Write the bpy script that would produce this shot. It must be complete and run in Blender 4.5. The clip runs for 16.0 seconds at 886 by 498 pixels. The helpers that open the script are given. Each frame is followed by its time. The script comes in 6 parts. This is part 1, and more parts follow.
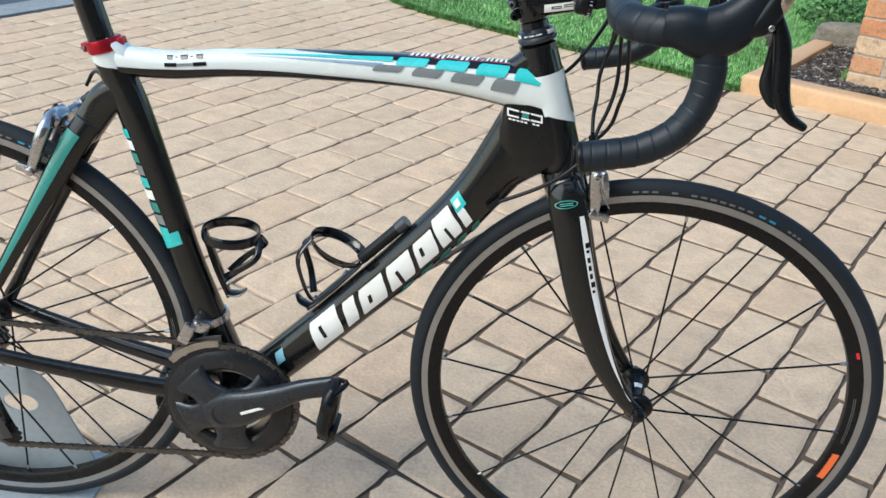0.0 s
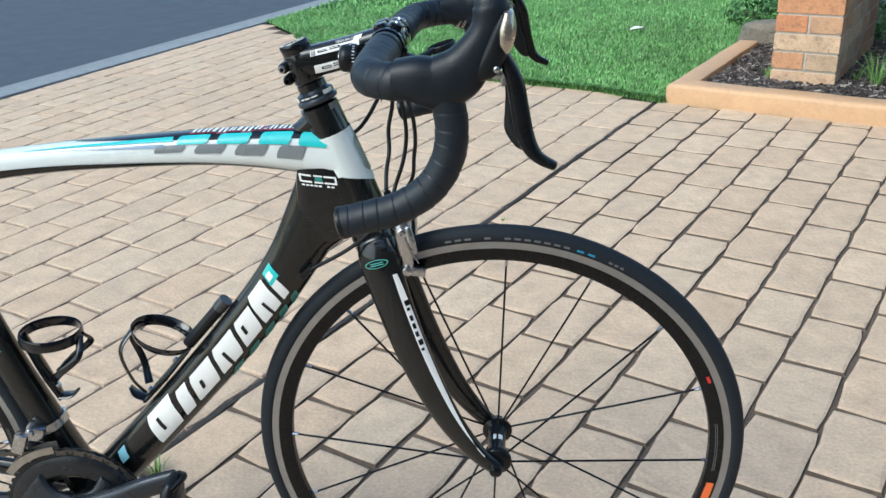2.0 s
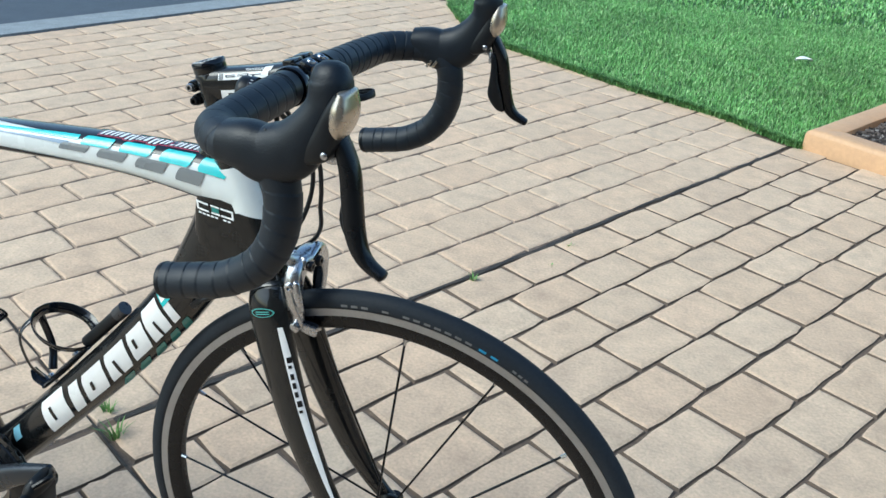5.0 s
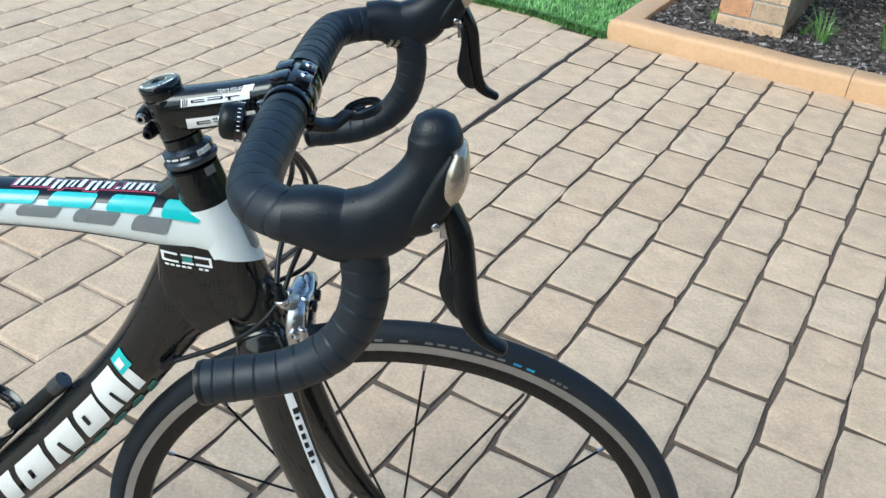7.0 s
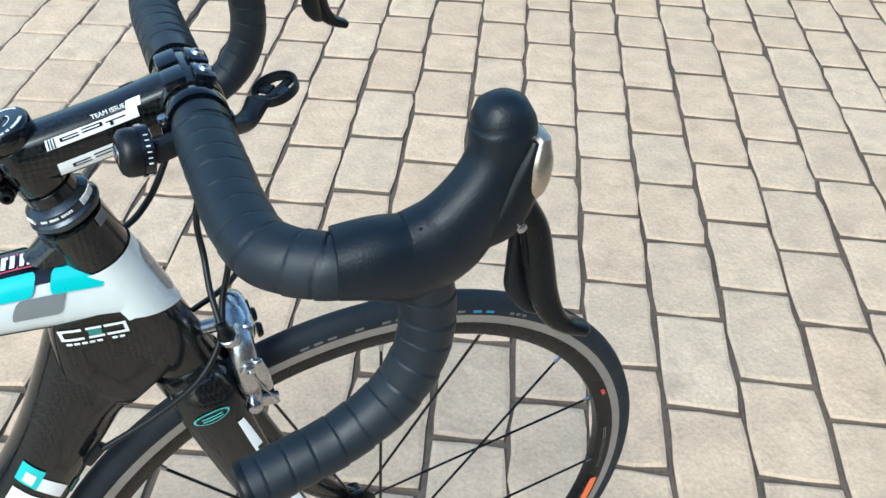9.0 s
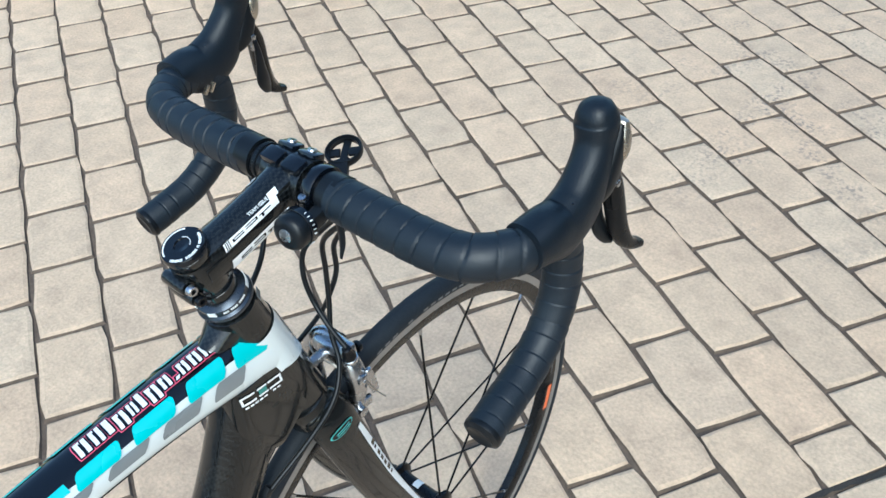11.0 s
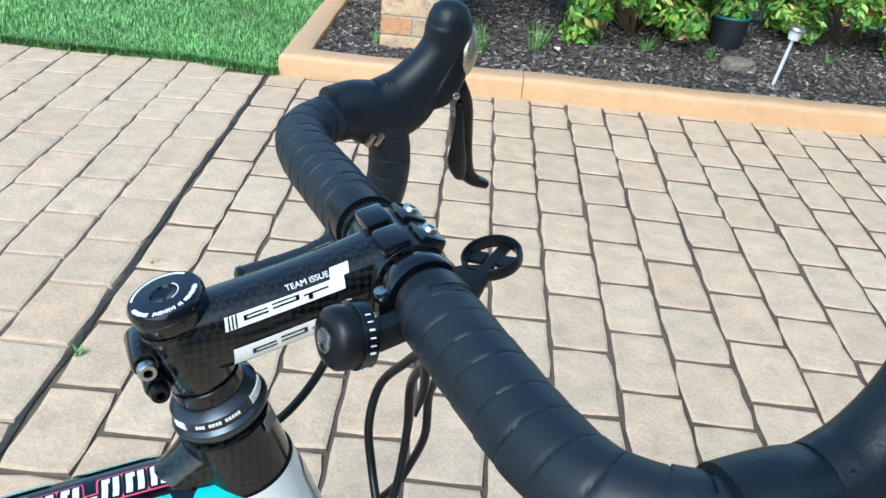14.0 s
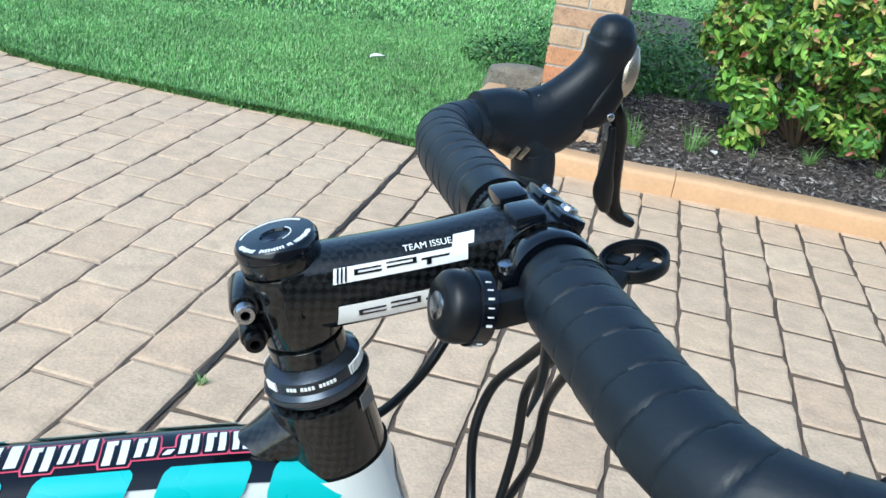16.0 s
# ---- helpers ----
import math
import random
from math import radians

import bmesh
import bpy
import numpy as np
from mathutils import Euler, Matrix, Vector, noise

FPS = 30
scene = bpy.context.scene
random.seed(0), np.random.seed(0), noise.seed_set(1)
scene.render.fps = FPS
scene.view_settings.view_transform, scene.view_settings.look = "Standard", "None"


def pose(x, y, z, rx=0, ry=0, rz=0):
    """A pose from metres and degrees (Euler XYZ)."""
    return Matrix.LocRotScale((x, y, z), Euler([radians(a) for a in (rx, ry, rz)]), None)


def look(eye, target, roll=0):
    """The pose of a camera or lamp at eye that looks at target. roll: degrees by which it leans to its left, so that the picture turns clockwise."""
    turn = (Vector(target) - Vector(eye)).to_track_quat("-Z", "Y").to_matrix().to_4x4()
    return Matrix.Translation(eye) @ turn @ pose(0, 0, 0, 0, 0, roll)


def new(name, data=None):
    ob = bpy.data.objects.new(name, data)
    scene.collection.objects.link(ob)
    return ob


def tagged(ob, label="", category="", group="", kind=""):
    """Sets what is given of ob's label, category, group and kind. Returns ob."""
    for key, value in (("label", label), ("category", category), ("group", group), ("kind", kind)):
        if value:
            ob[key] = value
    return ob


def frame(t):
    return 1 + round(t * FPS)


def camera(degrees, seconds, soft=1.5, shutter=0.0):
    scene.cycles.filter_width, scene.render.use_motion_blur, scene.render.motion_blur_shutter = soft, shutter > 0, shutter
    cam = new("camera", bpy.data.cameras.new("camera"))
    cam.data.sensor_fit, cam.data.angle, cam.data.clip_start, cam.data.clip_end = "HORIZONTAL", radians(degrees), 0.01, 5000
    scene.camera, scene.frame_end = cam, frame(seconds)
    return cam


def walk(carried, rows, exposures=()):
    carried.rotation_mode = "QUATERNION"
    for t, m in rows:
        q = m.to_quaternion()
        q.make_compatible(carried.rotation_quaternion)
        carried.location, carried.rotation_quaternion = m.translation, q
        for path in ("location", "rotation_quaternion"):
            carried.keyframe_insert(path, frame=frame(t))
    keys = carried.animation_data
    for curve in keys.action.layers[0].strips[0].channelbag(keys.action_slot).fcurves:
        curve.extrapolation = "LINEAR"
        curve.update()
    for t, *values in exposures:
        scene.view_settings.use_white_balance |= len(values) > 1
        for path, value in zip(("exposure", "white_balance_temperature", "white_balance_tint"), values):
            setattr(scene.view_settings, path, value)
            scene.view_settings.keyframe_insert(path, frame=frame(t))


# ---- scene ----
cam = camera(54.3, 16.0)
PATH = [
    (0, (-0.183, -1.087, 1.093), (-0.375, 0.688, 0.191), 4.3),
    (0.5, (-0.084, -1.069, 1.105), (-0.245, 0.719, 0.223), 3.6),
    (1, (-0.018, -1.061, 1.103), (-0.165, 0.738, 0.24), 1.1),
    (1.5, (0.021, -1.05, 1.113), (-0.145, 0.761, 0.282), -1.5),
    (2, (0.043, -1.007, 1.109), (-0.141, 0.804, 0.283), -2.8),
    (2.5, (0.058, -0.927, 1.097), (-0.089, 0.862, 0.216), -1.4),
    (3, (0.131, -0.842, 1.103), (-0.102, 0.902, 0.152), 1.7),
    (3.5, (0.266, -0.813, 1.13), (-0.177, 0.893, 0.185), 4.7),
    (3.7, (0.292, -0.812, 1.135), (-0.216, 0.888, 0.212), 4.9),
    (5.8, (0.281, -0.765, 1.184), (-0.203, 0.958, 0.291), 4.7),
    (6, (0.252, -0.754, 1.183), (-0.168, 0.981, 0.281), 5.0),
    (6.5, (0.12, -0.709, 1.189), (-0.049, 1.029, 0.214), 5.4),
    (7, (0.018, -0.69, 1.209), (0.047, 1.001, 0.142), 5.1),
    (7.5, (-0.04, -0.654, 1.207), (0.131, 0.965, 0.045), 5.0),
    (8, (-0.072, -0.592, 1.2), (0.219, 0.987, 0.008), 4.7),
    (8.5, (-0.11, -0.54, 1.202), (0.365, 0.95, -0.045), 4.2),
    (9, (-0.17, -0.529, 1.207), (0.496, 0.866, -0.061), 2.4),
    (9.2, (-0.232, -0.532, 1.225), (0.528, 0.816, -0.041), 0.8),
    (11.3, (-0.491, -0.447, 1.326), (0.719, 0.481, 0.033), -1.8),
    (11.5, (-0.497, -0.429, 1.323), (0.745, 0.448, 0.023), -1.6),
    (12, (-0.498, -0.399, 1.321), (0.811, 0.4, 0.038), -0.8),
    (12.5, (-0.475, -0.367, 1.284), (0.931, 0.509, 0.164), 0.8),
    (13, (-0.421, -0.358, 1.208), (0.889, 0.769, 0.201), 2.6),
    (13.5, (-0.325, -0.348, 1.171), (0.719, 1.05, 0.195), 4.3),
    (14, (-0.273, -0.35, 1.135), (0.564, 1.2, 0.186), 5.6),
    (14.5, (-0.261, -0.335, 1.098), (0.419, 1.328, 0.219), 5.7),
    (15, (-0.246, -0.333, 1.079), (0.348, 1.385, 0.244), 6.0),
    (15.5, (-0.249, -0.332, 1.064), (0.314, 1.41, 0.26), 7.0),
    (16, (-0.26, -0.341, 1.067), (0.303, 1.411, 0.282), 8.2),
]
walk(cam, [(t, look(eye, target, roll)) for t, eye, target, roll in PATH],
     exposures=[(0, 0.83, 6080, 1), (1.5, 0.83, 5930, 0), (3.5, 0.83, 5720, -2.5), (6.5, 0.85, 5700, -3.5), (8.0, 0.90, 5730, -3.5), (9.0, 1.09, 5590, -4.5),
                (11.3, 1.0, 5500, -3), (12.5, 1.08, 5480, -3.5), (14.0, 1.08, 5520, -3.5), (15.0, 1.01, 5560, -3.5), (16.0, 1.0, 5580, -2)])

# ---- world and light ----
SUN_EL, SUN_AZ = radians(44), radians(229)
world = bpy.data.worlds.new("sky")
scene.world = world
world.use_nodes = True
wn = world.node_tree.nodes
sky = wn.new("ShaderNodeTexSky")
sky.sky_type = 'NISHITA'
sky.sun_disc = False
sky.sun_elevation = SUN_EL
sky.sun_rotation = SUN_AZ
sky.air_density = 1.0
sky.dust_density = 2.0
world.node_tree.links.new(sky.outputs[0], wn["Background"].inputs[0])
wn["Background"].inputs[1].default_value = 0.15
sun = new("sun", bpy.data.lights.new("sun", "SUN"))
sun.data.energy = 1.2
sun.data.angle = radians(35)
sun.data.color = (1.0, 0.96, 0.89)
sun.matrix_world = look((math.sin(SUN_AZ) * 20, math.cos(SUN_AZ) * 20, 20 * math.tan(SUN_EL)), (0, 0, 0))


# ---- materials ----
def material(name, color, rough=0.5, metal=0.0, var=0.12, scale=20.0, bump=0.0, bscale=200.0, coat=0.0,
             rnd=0.0, island=False, spec=0.5, hue=None, stain=0.0, stain_col=(0.1, 0.08, 0.06), stain_scale=3.0):
    """A surface with two scales of colour variation, fine relief and, for repeats, a shade of their own."""
    m = bpy.data.materials.new(name)
    m.use_nodes = True
    nt = m.node_tree
    nd, lk = nt.nodes, nt.links
    b = nd["Principled BSDF"]
    b.inputs["Roughness"].default_value = rough
    b.inputs["Metallic"].default_value = metal
    b.inputs["Coat Weight"].default_value = coat
    b.inputs["Coat Roughness"].default_value = 0.06
    b.inputs["Specular IOR Level"].default_value = spec
    geo = nd.new("ShaderNodeNewGeometry")
    vec = geo.outputs["Position"]
    n1 = nd.new("ShaderNodeTexNoise")
    n1.inputs["Scale"].default_value = scale
    n1.inputs["Detail"].default_value = 5
    lk.new(vec, n1.inputs["Vector"])
    n2 = nd.new("ShaderNodeTexNoise")
    n2.inputs["Scale"].default_value = scale * 9
    n2.inputs["Detail"].default_value = 3
    lk.new(vec, n2.inputs["Vector"])
    add = nd.new("ShaderNodeMath")
    add.operation = 'ADD'
    lk.new(n1.outputs[0], add.inputs[0])
    lk.new(n2.outputs[0], add.inputs[1])
    mr = nd.new("ShaderNodeMapRange")
    mr.inputs[1].default_value, mr.inputs[2].default_value = 0.6, 1.4
    mr.inputs[3].default_value, mr.inputs[4].default_value = 1 - var, 1 + var
    lk.new(add.outputs[0], mr.inputs[0])
    hsv = nd.new("ShaderNodeHueSaturation")
    hsv.inputs["Color"].default_value = (*color, 1)
    value = mr.outputs[0]
    if rnd:
        src = geo.outputs["Random Per Island"] if island else nd.new("ShaderNodeObjectInfo").outputs["Random"]
        r2 = nd.new("ShaderNodeMapRange")
        r2.inputs[3].default_value, r2.inputs[4].default_value = 1 - rnd, 1 + rnd
        lk.new(src, r2.inputs[0])
        mu = nd.new("ShaderNodeMath")
        mu.operation = 'MULTIPLY'
        lk.new(mr.outputs[0], mu.inputs[0])
        lk.new(r2.outputs[0], mu.inputs[1])
        value = mu.outputs[0]
        if hue:
            ramp = nd.new("ShaderNodeValToRGB")
            el = ramp.color_ramp.elements
            el[0].color, el[0].position = (*hue[0][1], 1), hue[0][0]
            el[1].color, el[1].position = (*hue[-1][1], 1), hue[-1][0]
            for p, c in hue[1:-1]:
                e = el.new(p)
                e.color = (*c, 1)
            wn_ = nd.new("ShaderNodeTexWhiteNoise")
            wn_.noise_dimensions = '1D'
            lk.new(src, wn_.inputs["W"])
            lk.new(wn_.outputs["Value"], ramp.inputs[0])
            lk.new(ramp.outputs[0], hsv.inputs["Color"])
    lk.new(value, hsv.inputs["Value"])
    out = hsv.outputs[0]
    if stain:
        n3 = nd.new("ShaderNodeTexNoise")
        n3.inputs["Scale"].default_value = stain_scale
        n3.inputs["Detail"].default_value = 8
        n3.inputs["Roughness"].default_value = 0.65
        lk.new(vec, n3.inputs["Vector"])
        r3 = nd.new("ShaderNodeMapRange")
        r3.inputs[1].default_value, r3.inputs[2].default_value = 0.52, 0.75
        r3.inputs[4].default_value = stain
        lk.new(n3.outputs[0], r3.inputs[0])
        mx = nd.new("ShaderNodeMixRGB")
        mx.inputs[2].default_value = (*stain_col, 1)
        lk.new(r3.outputs[0], mx.inputs[0])
        lk.new(out, mx.inputs[1])
        out = mx.outputs[0]
    lk.new(out, b.inputs["Base Color"])
    rr = nd.new("ShaderNodeMapRange")
    rr.inputs[1].default_value, rr.inputs[2].default_value = 0.3, 0.7
    rr.inputs[3].default_value, rr.inputs[4].default_value = max(rough - 0.08, 0.02), min(rough + 0.08, 1)
    lk.new(n1.outputs[0], rr.inputs[0])
    lk.new(rr.outputs[0], b.inputs["Roughness"])
    if bump:
        nb = nd.new("ShaderNodeTexNoise")
        nb.inputs["Scale"].default_value = bscale
        nb.inputs["Detail"].default_value = 4
        lk.new(vec, nb.inputs["Vector"])
        bp = nd.new("ShaderNodeBump")
        bp.inputs["Strength"].default_value = bump
        bp.inputs["Distance"].default_value = 0.6 / bscale
        lk.new(nb.outputs[0], bp.inputs["Height"])
        lk.new(bp.outputs[0], b.inputs["Normal"])
    return m


def carbon(name):
    """Black lacquered carbon with a fine weave."""
    m = material(name, (0.005, 0.005, 0.005), 0.22, 0, 0.1, 30, coat=0.5, spec=0.26)
    nd, lk = m.node_tree.nodes, m.node_tree.links
    tc = nd.new("ShaderNodeTexCoord")
    ch = nd.new("ShaderNodeTexChecker")
    ch.inputs["Scale"].default_value = 330
    ch.inputs[1].default_value = (0.0018, 0.0022, 0.0026, 1)
    ch.inputs[2].default_value = (0.0110, 0.0125, 0.0130, 1)
    rot = nd.new("ShaderNodeMapping")
    rot.inputs["Rotation"].default_value = (0, radians(45), 0)
    lk.new(tc.outputs["Object"], rot.inputs[0])
    lk.new(rot.outputs[0], ch.inputs[0])
    lk.new(ch.outputs[0], nd["Principled BSDF"].inputs["Base Color"])
    return m


PAVER = [(0, (0.585, 0.422, 0.278)), (0.25, (0.555, 0.406, 0.272)), (0.5, (0.580, 0.432, 0.292)), (0.75, (0.578, 0.408, 0.266)), (1, (0.546, 0.400, 0.270))]
M_PAVER = material("stamped_paver", (0.53, 0.42, 0.305), 0.72, 0, 0.24, 15, 0.35, 60, rnd=0.05, hue=PAVER, stain=0.55, stain_col=(0.35, 0.245, 0.165), stain_scale=12)
M_PAVER_FAR = material("stamped_paver_far", (0.53, 0.42, 0.305), 0.72, 0, 0.24, 15, 0.35, 60, rnd=0.05, island=True, hue=PAVER, stain=0.55, stain_col=(0.35, 0.245, 0.165), stain_scale=12)
M_JOINT = material("paver_joint", (0.125, 0.090, 0.064), 0.9, 0, 0.35, 9, 0.5, 90, stain=0.95, stain_col=(0.04, 0.033, 0.027), stain_scale=2.4)
M_JOINT_CLEAN = material("clean_paver_joint", (0.38, 0.285, 0.21), 0.9, 0, 0.3, 14, 0.5, 90, stain=0.9, stain_col=(0.12, 0.093, 0.07), stain_scale=1.7)
M_SEAM = material("joint_filler", (0.034, 0.029, 0.024), 0.9, 0, 0.5, 30, 0.5, 200, stain=0.7, stain_col=(0.14, 0.105, 0.078), stain_scale=14)


def lichen(m, at, radius):
    """Dark grey lichen specks over a patch of the drive."""
    nd, lk = m.node_tree.nodes, m.node_tree.links
    geo = nd.new("ShaderNodeNewGeometry")
    dist = nd.new("ShaderNodeVectorMath")
    dist.operation = 'DISTANCE'
    dist.inputs[1].default_value = at
    lk.new(geo.outputs["Position"], dist.inputs[0])
    mask = nd.new("ShaderNodeMapRange")
    mask.inputs[1].default_value, mask.inputs[2].default_value = radius, radius * 0.35
    lk.new(dist.outputs["Value"], mask.inputs[0])
    patch_, speck = nd.new("ShaderNodeTexNoise"), nd.new("ShaderNodeTexNoise")
    patch_.inputs["Scale"].default_value, speck.inputs["Scale"].default_value = 7, 75
    patch_.inputs["Detail"].default_value, speck.inputs["Detail"].default_value = 3, 5
    fac = mask.outputs[0]
    for tex, lo, hi in ((patch_, 0.48, 0.66), (speck, 0.50, 0.60)):
        lk.new(geo.outputs["Position"], tex.inputs["Vector"])
        mr = nd.new("ShaderNodeMapRange")
        mr.inputs[1].default_value, mr.inputs[2].default_value = lo, hi
        lk.new(tex.outputs[0], mr.inputs[0])
        mu = nd.new("ShaderNodeMath")
        mu.operation = 'MULTIPLY'
        lk.new(fac, mu.inputs[0])
        lk.new(mr.outputs[0], mu.inputs[1])
        fac = mu.outputs[0]
    col = nd["Principled BSDF"].inputs["Base Color"]
    mx = nd.new("ShaderNodeMixRGB")
    mx.inputs[2].default_value = (0.27, 0.21, 0.165, 1)
    lk.new(col.links[0].from_socket, mx.inputs[1])
    lk.new(fac, mx.inputs[0])
    lk.new(mx.outputs[0], col)


for m_ in (M_PAVER, M_PAVER_FAR):
    lichen(m_, (1.95, -0.02, 0.0), 0.95)
M_KERB = material("painted_kerb", (0.56, 0.345, 0.185), 0.6, 0, 0.1, 7, 0.25, 160, stain=0.25, stain_col=(0.34, 0.2, 0.11), stain_scale=9)
M_ASPHALT = material("asphalt", (0.055, 0.068, 0.085), 0.75, 0, 0.12, 6, 0.3, 150)
M_GUTTER = material("gutter_concrete", (0.23, 0.25, 0.255), 0.8, 0, 0.3, 12, 0.4, 90)
M_SOIL = material("lawn_soil", (0.035, 0.095, 0.022), 0.95, 0, 0.4, 5, 0.5, 60)
M_WEED = material("dry_weed", (0.15, 0.28, 0.07), 0.6, 0, 0.3, 20, rnd=0.25, island=True)
M_MULCH = material("mulch_bed", (0.070, 0.056, 0.047), 0.95, 0, 0.5, 25, 0.6, 50)
M_CHIP = material("mulch_chip", (0.07, 0.06, 0.052), 0.9, 0, 0.3, 30, rnd=0.6, island=True,
                  hue=[(0, (0.035, 0.029, 0.026)), (0.5, (0.085, 0.068, 0.058)), (0.85, (0.18, 0.15, 0.13)), (1, (0.38, 0.35, 0.32))])
M_GRASS = material("grass_blade", (0.1, 0.2, 0.04), 0.55, 0, 0.42, 1.6, rnd=0.3, island=True, spec=0.3,
                   hue=[(0, (0.115, 0.265, 0.068)), (0.40, (0.175, 0.40, 0.115)), (0.75, (0.265, 0.49, 0.175)), (1, (0.39, 0.55, 0.26))])
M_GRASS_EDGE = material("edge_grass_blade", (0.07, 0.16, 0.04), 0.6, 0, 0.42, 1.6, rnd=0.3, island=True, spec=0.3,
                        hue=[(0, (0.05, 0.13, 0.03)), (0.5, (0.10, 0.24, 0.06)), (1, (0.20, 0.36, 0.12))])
M_LEAF = material("shrub_leaf", (0.12, 0.2, 0.04), 0.42, 0, 0.2, 6, rnd=0.25, island=True,
                  hue=[(0, (0.04, 0.12, 0.020)), (0.30, (0.105, 0.25, 0.033)), (0.66, (0.20, 0.37, 0.047)), (0.90, (0.37, 0.47, 0.09)), (0.945, (0.50, 0.36, 0.14)), (0.98, (0.50, 0.19, 0.12)), (1, (0.42, 0.07, 0.06))])
M_LEAF_DARK = material("groundcover_leaf", (0.04, 0.1, 0.025), 0.5, 0, 0.2, 6, rnd=0.3, island=True,
                       hue=[(0, (0.03, 0.09, 0.025)), (0.6, (0.06, 0.16, 0.035)), (1, (0.11, 0.24, 0.055))])
M_TWIG = material("twig", (0.11, 0.075, 0.05), 0.85, 0, 0.2, 30)
M_ROCK = material("weathered_rock", (0.19, 0.165, 0.13), 0.9, 0, 0.35, 12, 0.8, 40, stain=0.7, stain_col=(0.05, 0.05, 0.035), stain_scale=10)
M_MORTAR = material("mortar", (0.42, 0.39, 0.34), 0.9, 0, 0.2, 40, 0.5, 150)
M_BRICK = material("pillar_brick", (0.5, 0.30, 0.17), 0.8, 0, 0.25, 14, 0.5, 110, rnd=0.12,
                   hue=[(0, (0.50, 0.34, 0.21)), (0.35, (0.52, 0.37, 0.24)), (0.55, (0.50, 0.24, 0.115)), (0.75, (0.48, 0.30, 0.18)), (1, (0.46, 0.20, 0.095))],
                   stain=0.75, stain_col=(0.13, 0.08, 0.055), stain_scale=42)
M_CARBON = carbon("carbon_weave")
M_BLACK_GLOSS = material("black_lacquer", (0.0028, 0.0040, 0.0068), 0.18, 0, 0.1, 20, coat=0.5, spec=0.26)
M_WHITE_PAINT = material("white_lacquer", (0.70, 0.745, 0.735), 0.25, 0, 0.03, 8, coat=0.7)
M_CELESTE = material("celeste_lacquer", (0.045, 0.50, 0.50), 0.25, 0, 0.05, 12, coat=0.7)
M_TEAL_RIM = material("pale_teal_print", (0.09, 0.36, 0.33), 0.35, 0, 0.05, 12, coat=0.3)
M_PALE_BLUE = material("pale_blue_label", (0.20, 0.42, 0.52), 0.35, 0, 0.05, 12, coat=0.3)
M_CRANK = material("satin_grey_crank", (0.030, 0.035, 0.043), 0.30, 0.55, 0.08, 50)
M_TEAL = material("teal_lacquer", (0.03, 0.22, 0.19), 0.3, 0, 0.08, 12, coat=0.5)
M_GREY_PAINT = material("grey_lacquer", (0.19, 0.21, 0.22), 0.28, 0, 0.05, 12, coat=0.7)
M_BLUEGREY = material("bluegrey_lacquer", (0.22, 0.30, 0.40), 0.28, 0, 0.05, 12, coat=0.7)
M_WHITE_INK = material("white_lettering", (0.8, 0.8, 0.78), 0.35, 0, 0.03, 20)
M_PINK_INK = material("pink_lettering", (0.7, 0.09, 0.16), 0.35, 0, 0.03, 20)
M_RED_ANO = material("red_anodised", (0.42, 0.015, 0.03), 0.28, 0.75, 0.08, 30)
M_RED_INK = material("red_mark", (0.6, 0.03, 0.03), 0.4)
M_ORANGE = material("orange_label", (0.75, 0.15, 0.04), 0.45, 0, 0.05, 30)
M_BLUE_INK = material("blue_lettering", (0.03, 0.25, 0.45), 0.5)
M_GREY_INK = material("grey_lettering", (0.13, 0.13, 0.13), 0.6)
M_TAPE = material("bar_tape", (0.0070, 0.0118, 0.0182), 0.50, 0, 0.18, 40, 0.12, 500, spec=0.38, stain=0.12, stain_col=(0.06, 0.06, 0.06), stain_scale=30)
M_RUBBER = material("hood_rubber", (0.0050, 0.0085, 0.0132), 0.45, 0, 0.15, 40, 0.25, 600, spec=0.32)
M_TYRE = material("tyre_rubber", (0.0145, 0.0185, 0.0240), 0.66, 0, 0.2, 30, 0.25, 400, spec=0.22)
M_HEADSET = material("polished_dark_headset", (0.045, 0.054, 0.068), 0.20, 0.7, 0.1, 40)
M_BLACK_ALU = material("black_anodised", (0.0045, 0.0052, 0.0065), 0.27, 0.15, 0.15, 40, spec=0.30)
M_PLASTIC = material("black_plastic", (0.0052, 0.0066, 0.0085), 0.36, 0, 0.15, 40, spec=0.28)
M_RIM_TRACK = material("worn_brake_track", (0.33, 0.33, 0.33), 0.40, 0.8, 0.12, 60)
M_SILVER = material("polished_alloy", (0.46, 0.47, 0.49), 0.26, 1.0, 0.08, 60)
M_GREY_ALU = material("grey_alloy", (0.065, 0.068, 0.075), 0.32, 0.6, 0.1, 50)
M_DARK_ALU = material("dark_grey_alloy", (0.022, 0.024, 0.028), 0.22, 0.5, 0.15, 50)
M_STEEL = material("dull_steel", (0.36, 0.34, 0.31), 0.38, 0.9, 0.2, 80)
M_CHAIN = material("oily_chain", (0.115, 0.108, 0.10), 0.38, 0.85, 0.3, 150)
M_BRONZE = material("nameplate_alloy", (0.45, 0.40, 0.33), 0.25, 0.9, 0.06, 30)
M_STAND = material("stand_grey", (0.30, 0.34, 0.37), 0.5, 0.1, 0.1, 10)
M_POT = material("dark_pot", (0.02, 0.025, 0.03), 0.5, 0, 0.15, 20)
M_POT_RIM = material("teal_pot_rim", (0.03, 0.16, 0.15), 0.45, 0, 0.1, 20)
M_ADDED_WALL = material("added_tan_wall", (0.30, 0.22, 0.16), 0.85, 0, 0.15, 3, 0.3, 60)
